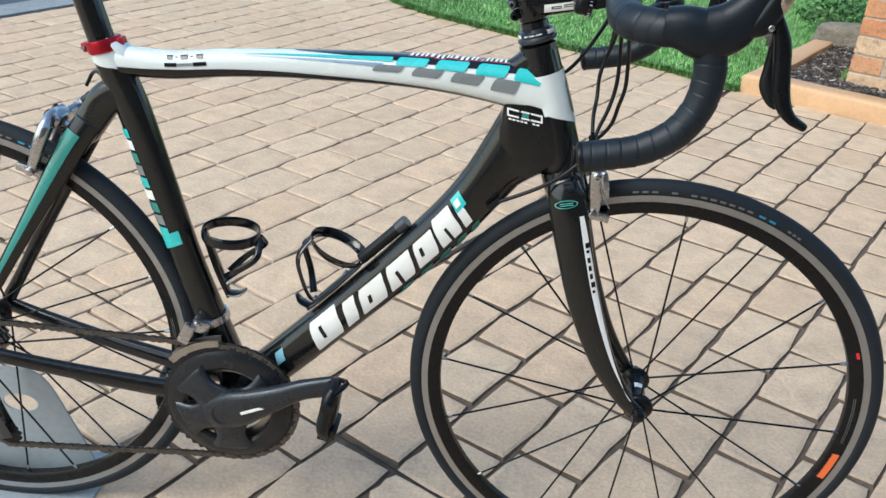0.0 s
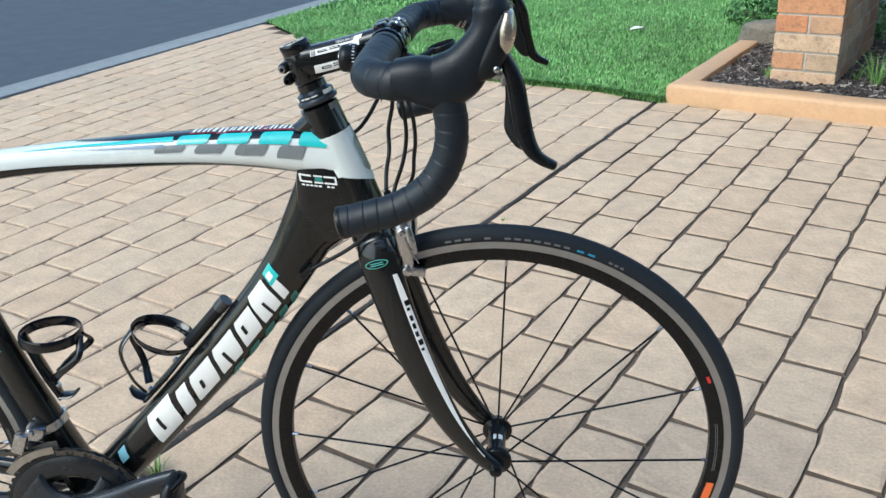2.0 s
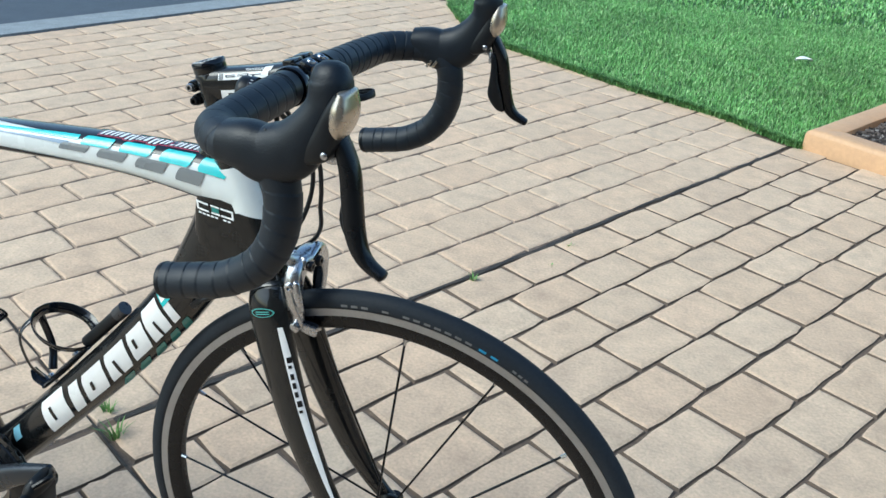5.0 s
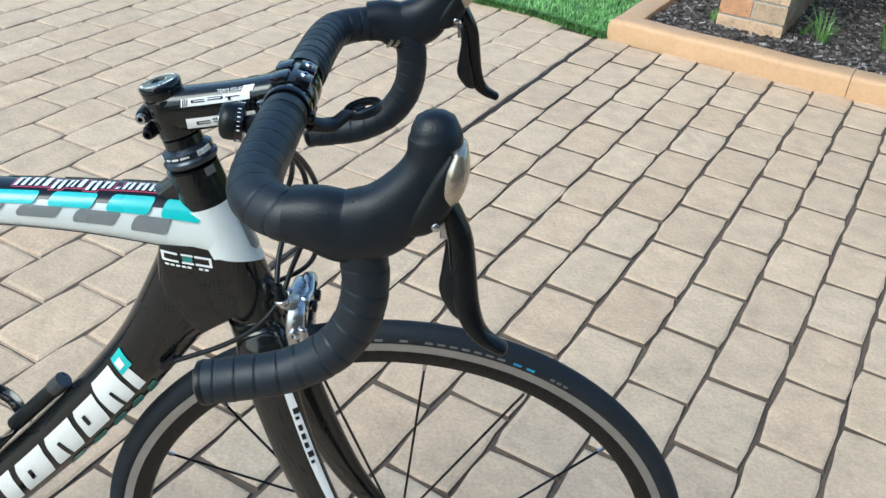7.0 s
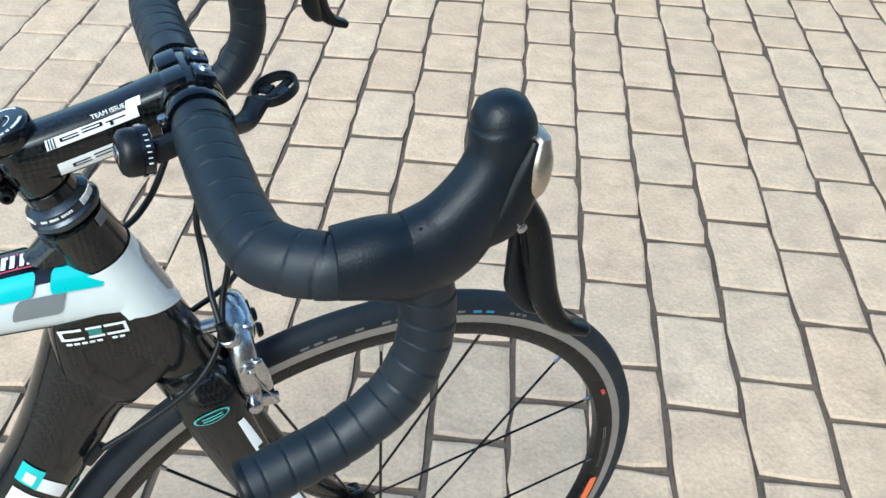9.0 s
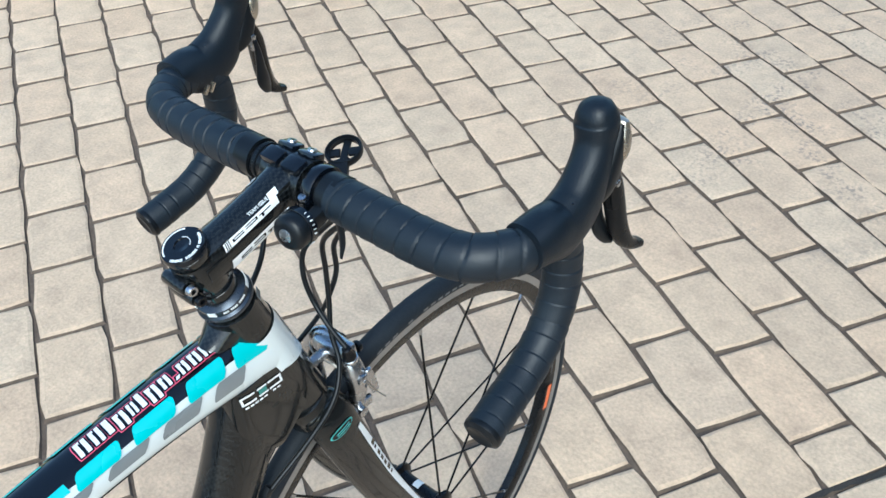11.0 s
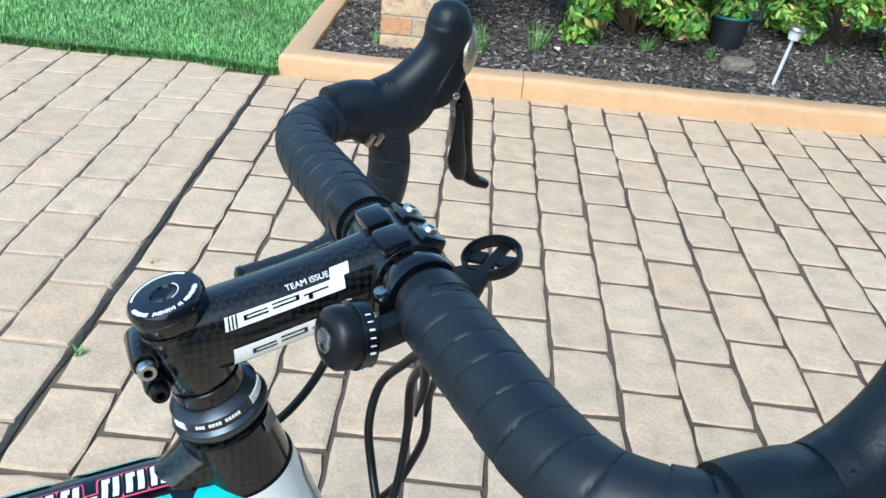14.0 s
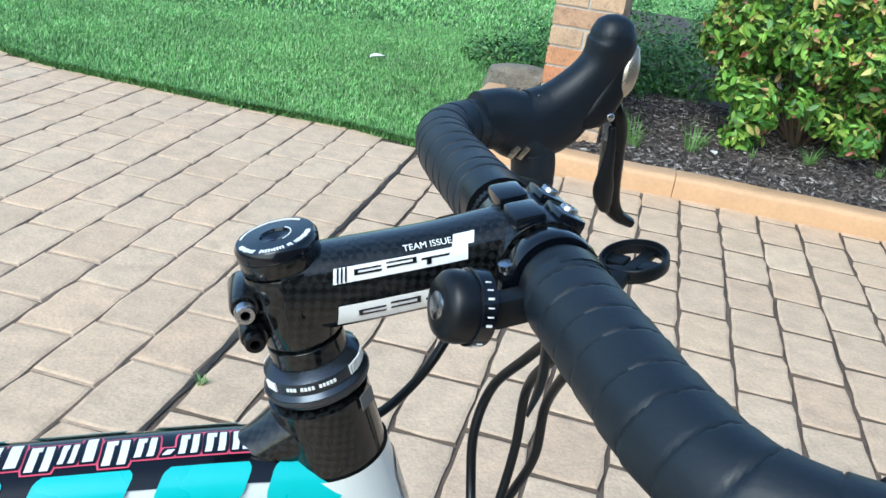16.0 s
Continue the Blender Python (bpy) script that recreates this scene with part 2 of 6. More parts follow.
M_LENS = material("frosted_lens", (0.6, 0.62, 0.62), 0.3, 0, 0.05, 20)
M_PETAL = material("white_petal", (0.8, 0.8, 0.76), 0.6, 0, 0.05, 20)


# ---- geometry tools ----
class Geo:
    """Vertices and faces of one mesh."""

    def __init__(self):
        self.v, self.f = [], []

    def add(self, v, f):
        k = len(self.v)
        self.v += [tuple(p) for p in v]
        self.f += [tuple(i + k for i in q) for q in f]
        return self

    def mesh(self, name, mat, smooth=True, angle=40):
        me = bpy.data.meshes.new(name)
        me.from_pydata(self.v, [], self.f)
        bm = bmesh.new()
        bm.from_mesh(me)
        if len(bm.faces) < 6000:
            bmesh.ops.recalc_face_normals(bm, faces=bm.faces)
        bm.to_mesh(me)
        bm.free()
        me.materials.append(mat)
        if smooth:
            me.polygons.foreach_set("use_smooth", [True] * len(me.polygons))
            me.set_sharp_from_angle(angle=radians(angle))
        return me


def part(name, geo, mat, parent=None, label="", m=None, smooth=True, angle=40):
    ob = new(name, geo if isinstance(geo, bpy.types.Mesh) else geo.mesh(name, mat, smooth, angle))
    if parent:
        ob.parent = parent
    if m is not None:
        ob.matrix_basis = m
    if label:
        tagged(ob, label)
    return ob


def empty(name, label, category, at=(0, 0, 0), group="", kind=""):
    ob = new(name)
    ob.location = at
    return tagged(ob, label, category, group, kind)


def spline(pts, per=8):
    """Catmull-Rom through rows of numbers."""
    p = np.array(pts, float)
    if len(p) < 3:
        t = np.linspace(0, 1, per + 1)[:, None]
        return p[0] * (1 - t) + p[-1] * t
    e = np.vstack([2 * p[0] - p[1], p, 2 * p[-1] - p[-2]])
    out = []
    for i in range(1, len(e) - 2):
        a, b, c, d = e[i - 1:i + 3]
        for t in np.arange(per) / per:
            out.append(0.5 * (2 * b + (c - a) * t + (2 * a - 5 * b + 4 * c - d) * t * t + (3 * b - a - 3 * c + d) * t ** 3))
    out.append(p[-1])
    return np.array(out)


class Tube:
    """A lofted body: stations x, y, z, half height a (in the plane of the bend), half width b (sideways). Angle 0 looks
    sideways to the drive side (-y), 90 along the up side, -90 below."""

    def __init__(self, st, up=(0, 0, 1), per=6, power=2.0, side=(0, -1, 0)):
        r = spline(st, per)
        self.c, self.a, self.b = r[:, :3], np.maximum(r[:, 3], 1e-4), np.maximum(r[:, 4], 1e-4)
        tan = np.gradient(self.c, axis=0)
        tan /= np.linalg.norm(tan, axis=1)[:, None] + 1e-12
        lat = np.array(side, float) - tan * (tan @ np.array(side, float))[:, None]
        lat /= np.linalg.norm(lat, axis=1)[:, None]
        nor = np.cross(tan, lat)
        if (nor[len(nor) // 2] @ np.array(up, float)) < 0:
            nor = -nor
        self.t, self.l, self.n, self.p = tan, lat, nor, power
        self.len = len(self.c)

    def at(self, u, deg, off=0.0):
        x = min(max(u, 0), 1) * (self.len - 1)
        i = min(int(x), self.len - 2)
        k = x - i
        mixd = lambda q: q[i] * (1 - k) + q[i + 1] * k
        ca, sa = math.cos(radians(deg)), math.sin(radians(deg))
        e = 2 / self.p
        cc = math.copysign(abs(ca) ** e, ca)
        ss = math.copysign(abs(sa) ** e, sa)
        return mixd(self.c) + mixd(self.l) * cc * (mixd(self.b) + off) + mixd(self.n) * ss * (mixd(self.a) + off)

    def body(self, g, n=24, cap=0.5, u0=0.0, u1=1.0, rings=None, off=0.0, cap0=None):
        """The closed skin, with domed ends of depth cap times the radius."""
        m = rings or max(2, int((u1 - u0) * (self.len - 1)) + 1)
        us = [u0 + (u1 - u0) * i / (m - 1) for i in range(m)]
        v, f = [], []
        for u in us:
            v += [self.at(u, 360 * j / n, off) for j in range(n)]
        for i in range(m - 1):
            for j in range(n):
                k = (j + 1) % n
                f.append((i * n + j, i * n + k, (i + 1) * n + k, (i + 1) * n + j))
        for end, u in ((0, u0), (1, u1)):
            base = (m - 1) * n * end
            i = min(int(u * (self.len - 1)), self.len - 1)
            c = sum(np.array(v[base + j]) for j in range(n)) / n
            d = self.t[i] * (1 if end else -1) * float(min(self.a[i], self.b[i])) * (cap if end or cap0 is None else cap0)
            prev = list(range(base, base + n))
            for s, h in ((0.8, 0.6), (0.45, 0.9)):
                st = len(v)
                v += [c + (np.array(v[base + j]) - c) * s + d * h for j in range(n)]
                for j in range(n):
                    k = (j + 1) % n
                    f.append((prev[j], prev[k], st + k, st + j))
                prev = list(range(st, st + n))
            v.append(c + d)
            for j in range(n):
                f.append((prev[j], prev[(j + 1) % n], len(v) - 1))
        g.add(v, f)
        return g

    def patch(self, g, u0, u1, lo, hi, off=0.0005, m=8, k=8, slant=0.0, round_=0.0):
        """A thin skin on the body between two positions and two angles (numbers or functions of 0..1); slant moves its far edge along."""
        fl = lo if callable(lo) else (lambda q: lo)
        fh = hi if callable(hi) else (lambda q: hi)
        v, f = [], []
        for i in range(m + 1):
            q = i / m
            for j in range(k + 1):
                w = j / k
                qq = q
                if round_:
                    edge = abs(2 * w - 1)
                    sh = round_ * max(0.0, edge - 0.5) ** 2 * 4
                    qq = sh + (1 - 2 * sh) * q
                v.append(self.at(u0 + (u1 - u0) * qq + slant * w, fl(q) + (fh(q) - fl(q)) * w, off))
        for i in range(m):
            for j in range(k):
                a = i * (k + 1) + j
                f.append((a, a + 1, a + k + 2, a + k + 1))
        return g.add(v, f)


def sweep(g, pts, r, n=10, per=6, close=False, flat=1.0, cap=True):
    """A round bar along a curve; r a number or one per point; flat squashes it along its second axis."""
    rr = [r] * len(pts) if not hasattr(r, "__len__") else list(r)
    q = spline([(*p, a) for p, a in zip(pts, rr)], per) if not close else spline([(*p, a) for p, a in zip(list(pts) + [pts[0]], rr + [rr[0]])], per)[:-1]
    c, rad = q[:, :3], q[:, 3]
    m = len(c)
    tan = np.gradient(c, axis=0) if not close else np.roll(c, -1, 0) - np.roll(c, 1, 0)
    tan /= np.linalg.norm(tan, axis=1)[:, None]
    ref = np.array((0, 0, 1.0)) if abs(tan[0][2]) < 0.9 else np.array((1.0, 0, 0))
    nrm = np.cross(tan[0], ref)
    nrm /= np.linalg.norm(nrm)
    v, f = [], []
    for i in range(m):
        nrm = nrm - tan[i] * (nrm @ tan[i])
        nrm /= np.linalg.norm(nrm)
        bi = np.cross(tan[i], nrm)
        for j in range(n):
            a = 2 * math.pi * j / n
            v.append(c[i] + rad[i] * (math.cos(a) * nrm + flat * math.sin(a) * bi))
    for i in range(m if close else m - 1):
        for j in range(n):
            k, i2 = (j + 1) % n, (i + 1) % m
            f.append((i * n + j, i * n + k, i2 * n + k, i2 * n + j))
    if not close and cap:
        f += [tuple(range(n - 1, -1, -1)), tuple((m - 1) * n + j for j in range(n))]
    return g.add(v, f)


def lathe(g, prof, n=32, m=None, closed=False):
    """A body of revolution about z from (radius, height) pairs, laid by the matrix m."""
    m = m or Matrix()
    v, f = [], []
    for r, h in prof:
        v += [m @ Vector((r * math.cos(2 * math.pi * j / n), r * math.sin(2 * math.pi * j / n), h)) for j in range(n)]
    k = len(prof)
    for i in range(k if closed else k - 1):
        for j in range(n):
            a, b, i2 = j, (j + 1) % n, (i + 1) % k
            f.append((i * n + a, i * n + b, i2 * n + b, i2 * n + a))
    if not closed:
        f += [tuple(range(n - 1, -1, -1)), tuple((k - 1) * n + j for j in range(n))]
    return g.add(v, f)


def box(g, size, m=None, bevel=0.0):
    """A box centred on its matrix, with bevelled edges."""
    bm = bmesh.new()
    bmesh.ops.create_cube(bm, size=1)
    bmesh.ops.scale(bm, vec=size, verts=bm.verts)
    if bevel:
        bmesh.ops.bevel(bm, geom=bm.edges[:], offset=bevel, segments=2, affect='EDGES', profile=0.6)
    bm.transform(m or Matrix())
    bm.verts.index_update()
    g.add([v.co[:] for v in bm.verts], [[v.index for v in q.verts] for q in bm.faces])
    bm.free()
    return g


def axis_y(x, y, z):
    """A pose whose z axis looks to the drive side (-y)."""
    return pose(x, y, z, 90, 0, 0)


def along(p, d, roll=0.0):
    """A pose at p whose z axis looks along d."""
    q = Vector(d).normalized().to_track_quat('Z', 'Y').to_matrix().to_4x4()
    return Matrix.Translation(p) @ q @ pose(0, 0, 0, 0, 0, roll)

# ---- ground ----
PAVE = radians(61)
E1 = np.array((math.cos(PAVE), math.sin(PAVE)))      # along the paving rows
E2 = np.array((math.sin(PAVE), -math.cos(PAVE)))     # across them, and along the garden kerb
GUT = np.array((0.378, 0.926))                       # along the gutter
GUT_N = np.array((-0.926, 0.378))
GUT_P = np.array((-2.90, 3.325))
CORNER = np.array((0.723, 3.09))                     # outer corner of the garden kerb


def uv(u, v):
    return u * E1 + v * E2


def sheet(name, outline, z, mat, label, category="ground"):
    g = Geo().add([(x, y, z) for x, y in outline], [tuple(range(len(outline)))])
    return tagged(part(name, g, mat, smooth=False), label, category, kind="structure")


sheet("ground", [(-400, -400), (400, -400), (400, 400), (-400, 400)], -0.10, M_SOIL, "bare dark green ground reaching into the distance")
far = GUT_P + GUT * 60
near = GUT_P - GUT * 30
DRIVE = [tuple(near), tuple(GUT_P), tuple(GUT_P + GUT * 2.55), (-1.52, 5.04), (-1.19, 4.40), (-0.92, 4.12), (-0.66, 3.96), (-0.30, 3.74), (-0.04, 3.58),
         (0.39, 3.37), tuple(CORNER), tuple(CORNER + E2 * 9), (12, -20)]
driveway = sheet("driveway", DRIVE, -0.0085, M_JOINT, "tan stamped concrete driveway laid in a running brick pattern", "driveway")
a0, a1 = near + GUT_N * 0.24, far + GUT_N * 0.24
sheet("road", [tuple(a0), tuple(a1), tuple(a1 + GUT_N * 40), tuple(a0 + GUT_N * 40)], -0.012, M_ASPHALT, "smooth dark blue-grey asphalt street beside the driveway", "road")
g = Geo()
prof = [(0.0, -0.02), (0.0, 0.004), (0.04, 0.006), (0.16, -0.006), (0.245, -0.004), (0.245, -0.02)]
rows = []
for k in range(61):
    p = near + (far - near) * k / 60
    rows.append([(*(p + GUT_N * (d + 0.004 * math.sin(k * 2.3))), h) for d, h in prof])
for k in range(60):
    q = rows[k] + rows[k + 1]
    g.add(q, [(i, i + 1, i + 7, i + 6) for i in range(5)])
tagged(part("gutter", g, M_GUTTER), "pale weathered concrete gutter strip along the street", "gutter", kind="structure")

# lawn
LAWN = [tuple(GUT_P + GUT * 2.55 - GUT_N * 0.01), (-1.52, 5.03), (-1.19, 4.39), (-0.92, 4.11), (-0.66, 3.95), (-0.30, 3.73), (-0.04, 3.57), (0.39, 3.36),
        (0.705, 3.10), tuple(CORNER + E1 * 0.05 + E2 * 0.01), tuple(CORNER + E1 * 1.3), tuple(CORNER + E1 * 3 + E2 * 0.4), tuple(CORNER + E1 * 14 + E2 * 3), tuple(GUT_P + GUT * 16)]
sheet("lawn", LAWN, 0.006, M_SOIL, "thick green lawn soil under mown grass", "lawn")


def inside(poly, x, y):
    p = np.array(poly)
    q = np.roll(p, -1, 0)
    hit = np.zeros(len(x), bool)
    for (ax, ay), (bx, by) in zip(p, q):
        cross = (ay > y) != (by > y)
        with np.errstate(divide="ignore", invalid="ignore"):
            hit ^= cross & (x < (bx - ax) * (y - ay) / (by - ay + 1e-12) + ax)
    return hit


def blades(name, x, y, z, h, w, mat, label, category, lean=0.5, seed=1, jag=True):
    """Many narrow bent blades in one mesh."""
    r = np.random.default_rng(seed)
    n = len(x)
    a = r.uniform(0, 2 * np.pi, n)
    hh = h * r.uniform(0.55, 1.25, n)
    ww = w * r.uniform(0.7, 1.3, n)
    ln = lean * r.uniform(0.1, 1, n) * hh
    d = np.stack([np.cos(a), np.sin(a), 0 * a], 1)
    s = np.stack([-np.sin(a), np.cos(a), 0 * a], 1)
    b = np.stack([x, y, z + 0 * x], 1)
    up = np.stack([0 * a, 0 * a, hh], 1)
    v = np.stack([b - s * ww[:, None], b + s * ww[:, None], b + s * ww[:, None] * 0.8 + up * 0.6 + d * (ln * 0.35)[:, None],
                  b - s * ww[:, None] * 0.8 + up * 0.6 + d * (ln * 0.35)[:, None], b + up + d * ln[:, None]], 1).reshape(-1, 3)
    me = bpy.data.meshes.new(name)
    i = np.arange(n)[:, None] * 5
    quads = (i + np.array([0, 1, 2, 3])).tolist()
    tris = (i + np.array([3, 2, 4])).tolist()
    me.from_pydata(v.tolist(), [], quads + tris)
    me.materials.append(mat)
    return tagged(new(name, me), label, category, kind="stuff")


rg = np.random.default_rng(5)
cx, cy = rg.uniform(-2.6, 3.0, 230000), rg.uniform(3.1, 6.2, 230000)
keep = inside(LAWN, cx, cy)
cx, cy = cx[keep], cy[keep]
blades("grass", cx, cy, 0.004, 0.025, 0.0021, M_GRASS, "short dense green lawn grass beside the driveway", "grass", 0.8, 2)
cx, cy = rg.uniform(-3.0, 7.0, 90000), rg.uniform(6.2, 11.5, 90000)
keep = inside(LAWN, cx, cy)
blades("grass", cx[keep], cy[keep], 0.004, 0.034, 0.006, M_GRASS, "short green lawn grass farther out", "grass", 0.8, 3)

# longer ragged blades lean out over the edge of the drive
rg = np.random.default_rng(15)
ex, ey = [], []
for p, q in zip(LAWN[1:9], LAWN[2:10]):
    k = rg.uniform(0, 1, int(5200 * math.dist(p, q)))
    ex.append(p[0] + (q[0] - p[0]) * k + rg.normal(0, 0.011, len(k)))
    ey.append(p[1] + (q[1] - p[1]) * k + rg.normal(0, 0.011, len(k)))
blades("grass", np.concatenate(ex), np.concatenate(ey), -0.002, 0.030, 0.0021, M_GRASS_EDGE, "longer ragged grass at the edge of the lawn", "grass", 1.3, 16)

# garden bed inside the kerb
BED_Z = 0.055
W, H = 0.115, 0.088
inner = CORNER + E1 * W + E2 * W


def kerb_run(name, p0, d, nrm, length, mitre, label):
    """A kerb with a rounded top along d; nrm points to its back; its front foot starts at p0."""
    prof = [(0.0, -0.03), (0.0, H - 0.022), (0.004, H - 0.009), (0.012, H - 0.002), (0.024, H), (W - 0.012, H + 0.001), (W - 0.003, H - 0.004), (W, H - 0.014), (W, 0.0)]
    gg = Geo()
    n = int(length / 0.12)
    st = []
    for k in range(n + 1):
        wob = 0.003 * math.sin(k * 1.7) + 0.002 * math.sin(k * 0.6 + 1)
        ring = []
        for b, h in prof:
            s = length * k / n
            if k == 0:
                s += b * mitre
            q = p0 + d * s + nrm * (b + wob * (k > 0))
            ring.append((q[0], q[1], h + wob * 0.4 * (h > 0)))
        st.append(ring)
    m = len(prof)
    for k in range(n):
        gg.add(st[k] + st[k + 1], [(i, i + 1, m + i + 1, m + i) for i in range(m - 1)])
    gg.add(st[0], [tuple(range(m))])
    gg.add(st[-1], [tuple(range(m))])
    return tagged(part(name, gg, M_KERB), label, "kerb", kind="structure")


kerb_run("kerb_1", CORNER, E2, E1, 1.02, 1.0, "tan painted concrete garden kerb beside the driveway")
kerb_run("kerb_2", CORNER + E2 * 1.023, E2, E1, 7.0, 0.0, "tan painted concrete garden kerb beyond a crack")
kerb_run("kerb_3", CORNER - E1 * 0.0, E1, E2, 1.12, 1.0, "tan painted concrete garden kerb beside the lawn")
bed = [tuple(inner - E1 * 0.01 - E2 * 0.01), tuple(inner + E1 * 6), tuple(inner + E1 * 6 + E2 * 8), tuple(inner + E2 * 8 - E1 * 0.01)]
sheet("garden_bed", bed, BED_Z, M_MULCH, "garden bed of dark bark mulch behind the kerb", "garden bed")
rg = np.random.default_rng(8)
n = 16000
cu, cv = rg.uniform(0, 1.6, n) ** 1.0, rg.uniform(0, 3.6, n)
ang, ln, wd = rg.uniform(0, np.pi, n), rg.uniform(0.005, 0.020, n), rg.uniform(0.002, 0.0045, n)
tilt = rg.uniform(-0.4, 0.4, n)
base = inner + cu[:, None] * E1 + cv[:, None] * E2
dx, dy = np.stack([np.cos(ang), np.sin(ang)], 1), np.stack([-np.sin(ang), np.cos(ang)], 1)
z0 = BED_Z + rg.uniform(0.002, 0.012, n)
top = [np.concatenate([base + sx * dx * ln[:, None] + sy * dy * wd[:, None], (z0 + 0.004 + sx * tilt * ln)[:, None]], 1) for sx, sy in ((-1, -1), (1, -0.6), (1, 0.8), (-0.9, 1))]
low = [q - np.array((0, 0, 0.006)) for q in top]
v = np.stack(top + low, 1).reshape(-1, 3)
i = np.arange(n)[:, None] * 8
f = []
for q in ((0, 1, 2, 3), (0, 4, 5, 1), (1, 5, 6, 2), (2, 6, 7, 3), (3, 7, 4, 0)):
    f += (i + np.array(q)).tolist()
me = bpy.data.meshes.new("mulch")
me.from_pydata(v.tolist(), [], f)
me.materials.append(M_CHIP)
tagged(new("mulch", me), "loose dark brown bark mulch chips", "mulch", kind="stuff")


def leaf_cloud(name, centres, radii, count, size, mat, seed, parent=None, label="", stems=True, floor=BED_Z):
    """Pointed folded leaves scattered in the shells of several clumps."""
    r = np.random.default_rng(seed)
    c = np.array(centres, float)
    k = r.choice(len(c), count, p=np.array(radii)[:, None].prod(1) ** 2 / (np.array(radii) ** 2).sum())
    d = r.normal(size=(count, 3))
    d /= np.linalg.norm(d, axis=1)[:, None]
    rad = np.array(radii)[k] * r.uniform(0.35, 1.0, count) ** 0.5
    p = c[k] + d * rad[:, None] * np.array((1, 1, 0.9))
    p[:, 2] = np.maximum(p[:, 2], floor + 0.02)
    s = size * r.uniform(0.55, 1.3, count)
    nrm = d + r.normal(size=(count, 3)) * 0.6 + np.array((0, 0, 0.5))
    nrm /= np.linalg.norm(nrm, axis=1)[:, None]
    ax = np.cross(nrm, r.normal(size=(count, 3)))
    ax /= np.linalg.norm(ax, axis=1)[:, None]
    sd = np.cross(nrm, ax)
    S = s[:, None]
    pts = [p - ax * S, p - ax * S * 0.3 + sd * S * 0.42 + nrm * S * 0.12, p + ax * S * 0.4 + sd * S * 0.34 + nrm * S * 0.1, p + ax * S * 1.1 - nrm * S * 0.15,
           p + ax * S * 0.4 - sd * S * 0.34 + nrm * S * 0.1, p - ax * S * 0.3 - sd * S * 0.42 + nrm * S * 0.12, p + ax * S * 0.1]
    v = np.stack(pts, 1).reshape(-1, 3)
    i = np.arange(count)[:, None] * 7
    f = []
    for q in ((0, 6, 1), (1, 6, 2), (2, 6, 3), (3, 6, 4), (4, 6, 5), (5, 6, 0)):
        f += (i + np.array(q)).tolist()
    me = bpy.data.meshes.new(name)
    me.from_pydata(v.tolist(), [], f)
    me.materials.append(mat)
    me.polygons.foreach_set("use_smooth", [True] * len(me.polygons))
    ob = new(name, me)
    if parent:
        ob.parent = parent
    return tagged(ob, label) if label else ob


def shrub(x, y, w, h, seed, label, leaves=2600, size=0.030, mat=None, group="garden shrubs"):
    r = random.Random(seed)
    root = empty("shrub", label, "shrub", (x, y, BED_Z), group)
    cs, rs = [], []
    stems = Geo()
    for k in range(96):
        a, q = r.uniform(0, 6.28), r.uniform(0.12, 1) ** 0.5
        rad = w * r.uniform(0.12, 0.24)
        c = (math.cos(a) * q * w * 0.86, math.sin(a) * q * w * 0.86, r.uniform(0.07, 1.06 - 0.30 * q) * h)
        cs.append(c)
        rs.append(rad)
        if k % 4 == 0:
            sweep(stems, [(0.03 * math.cos(a), 0.03 * math.sin(a), -0.02), (c[0] * 0.45, c[1] * 0.45, c[2] * 0.55), c], [0.007, 0.005, 0.002], 6, 4)
    part("stem", stems, M_TWIG, root)
    leaf_cloud("foliage", cs, rs, leaves, size, mat or M_LEAF, seed, root, "yellow-green leaves with red and orange tips", floor=-0.02)
    return root


def tuft(x, y, z, h, n, seed, label, name="weed_tuft"):
    r = np.random.default_rng(seed)
    a, q = r.uniform(0, 6.28, n), r.uniform(0, 1, n) * h * 0.35
    ob = blades(name, x + q * np.cos(a), y + q * np.sin(a), z, h, 0.0022, M_WEED, label, "weed", 1.1, seed)
    del ob["kind"]
    return tagged(ob, group="weeds")


# an added, unseen wall behind the camera closes the place and darkens reflections
g = box(Geo(), (14.0, 0.25, 3.2), pose(5.5, -3.6, 1.5), 0.01)
tagged(part("wall_south", g, M_ADDED_WALL, smooth=False), "plain tan wall, unseen, added behind the driveway to darken reflections", "wall", kind="structure")

# ---- bicycle ----
STEER = 3.5
ST = Matrix.Translation((0.007, 0, 0.005))                            # the steered parts, straight along x
FR = Matrix.Translation((-0.193, 0, 0.005)) @ pose(0, 0, 0, 0, 0, STEER)   # the frame's plane; the fork and bars point along x
HUB_Z = 0.342
bike = empty("bicycle", "black carbon road bicycle with white and celeste paint and drop handlebars", "bicycle")

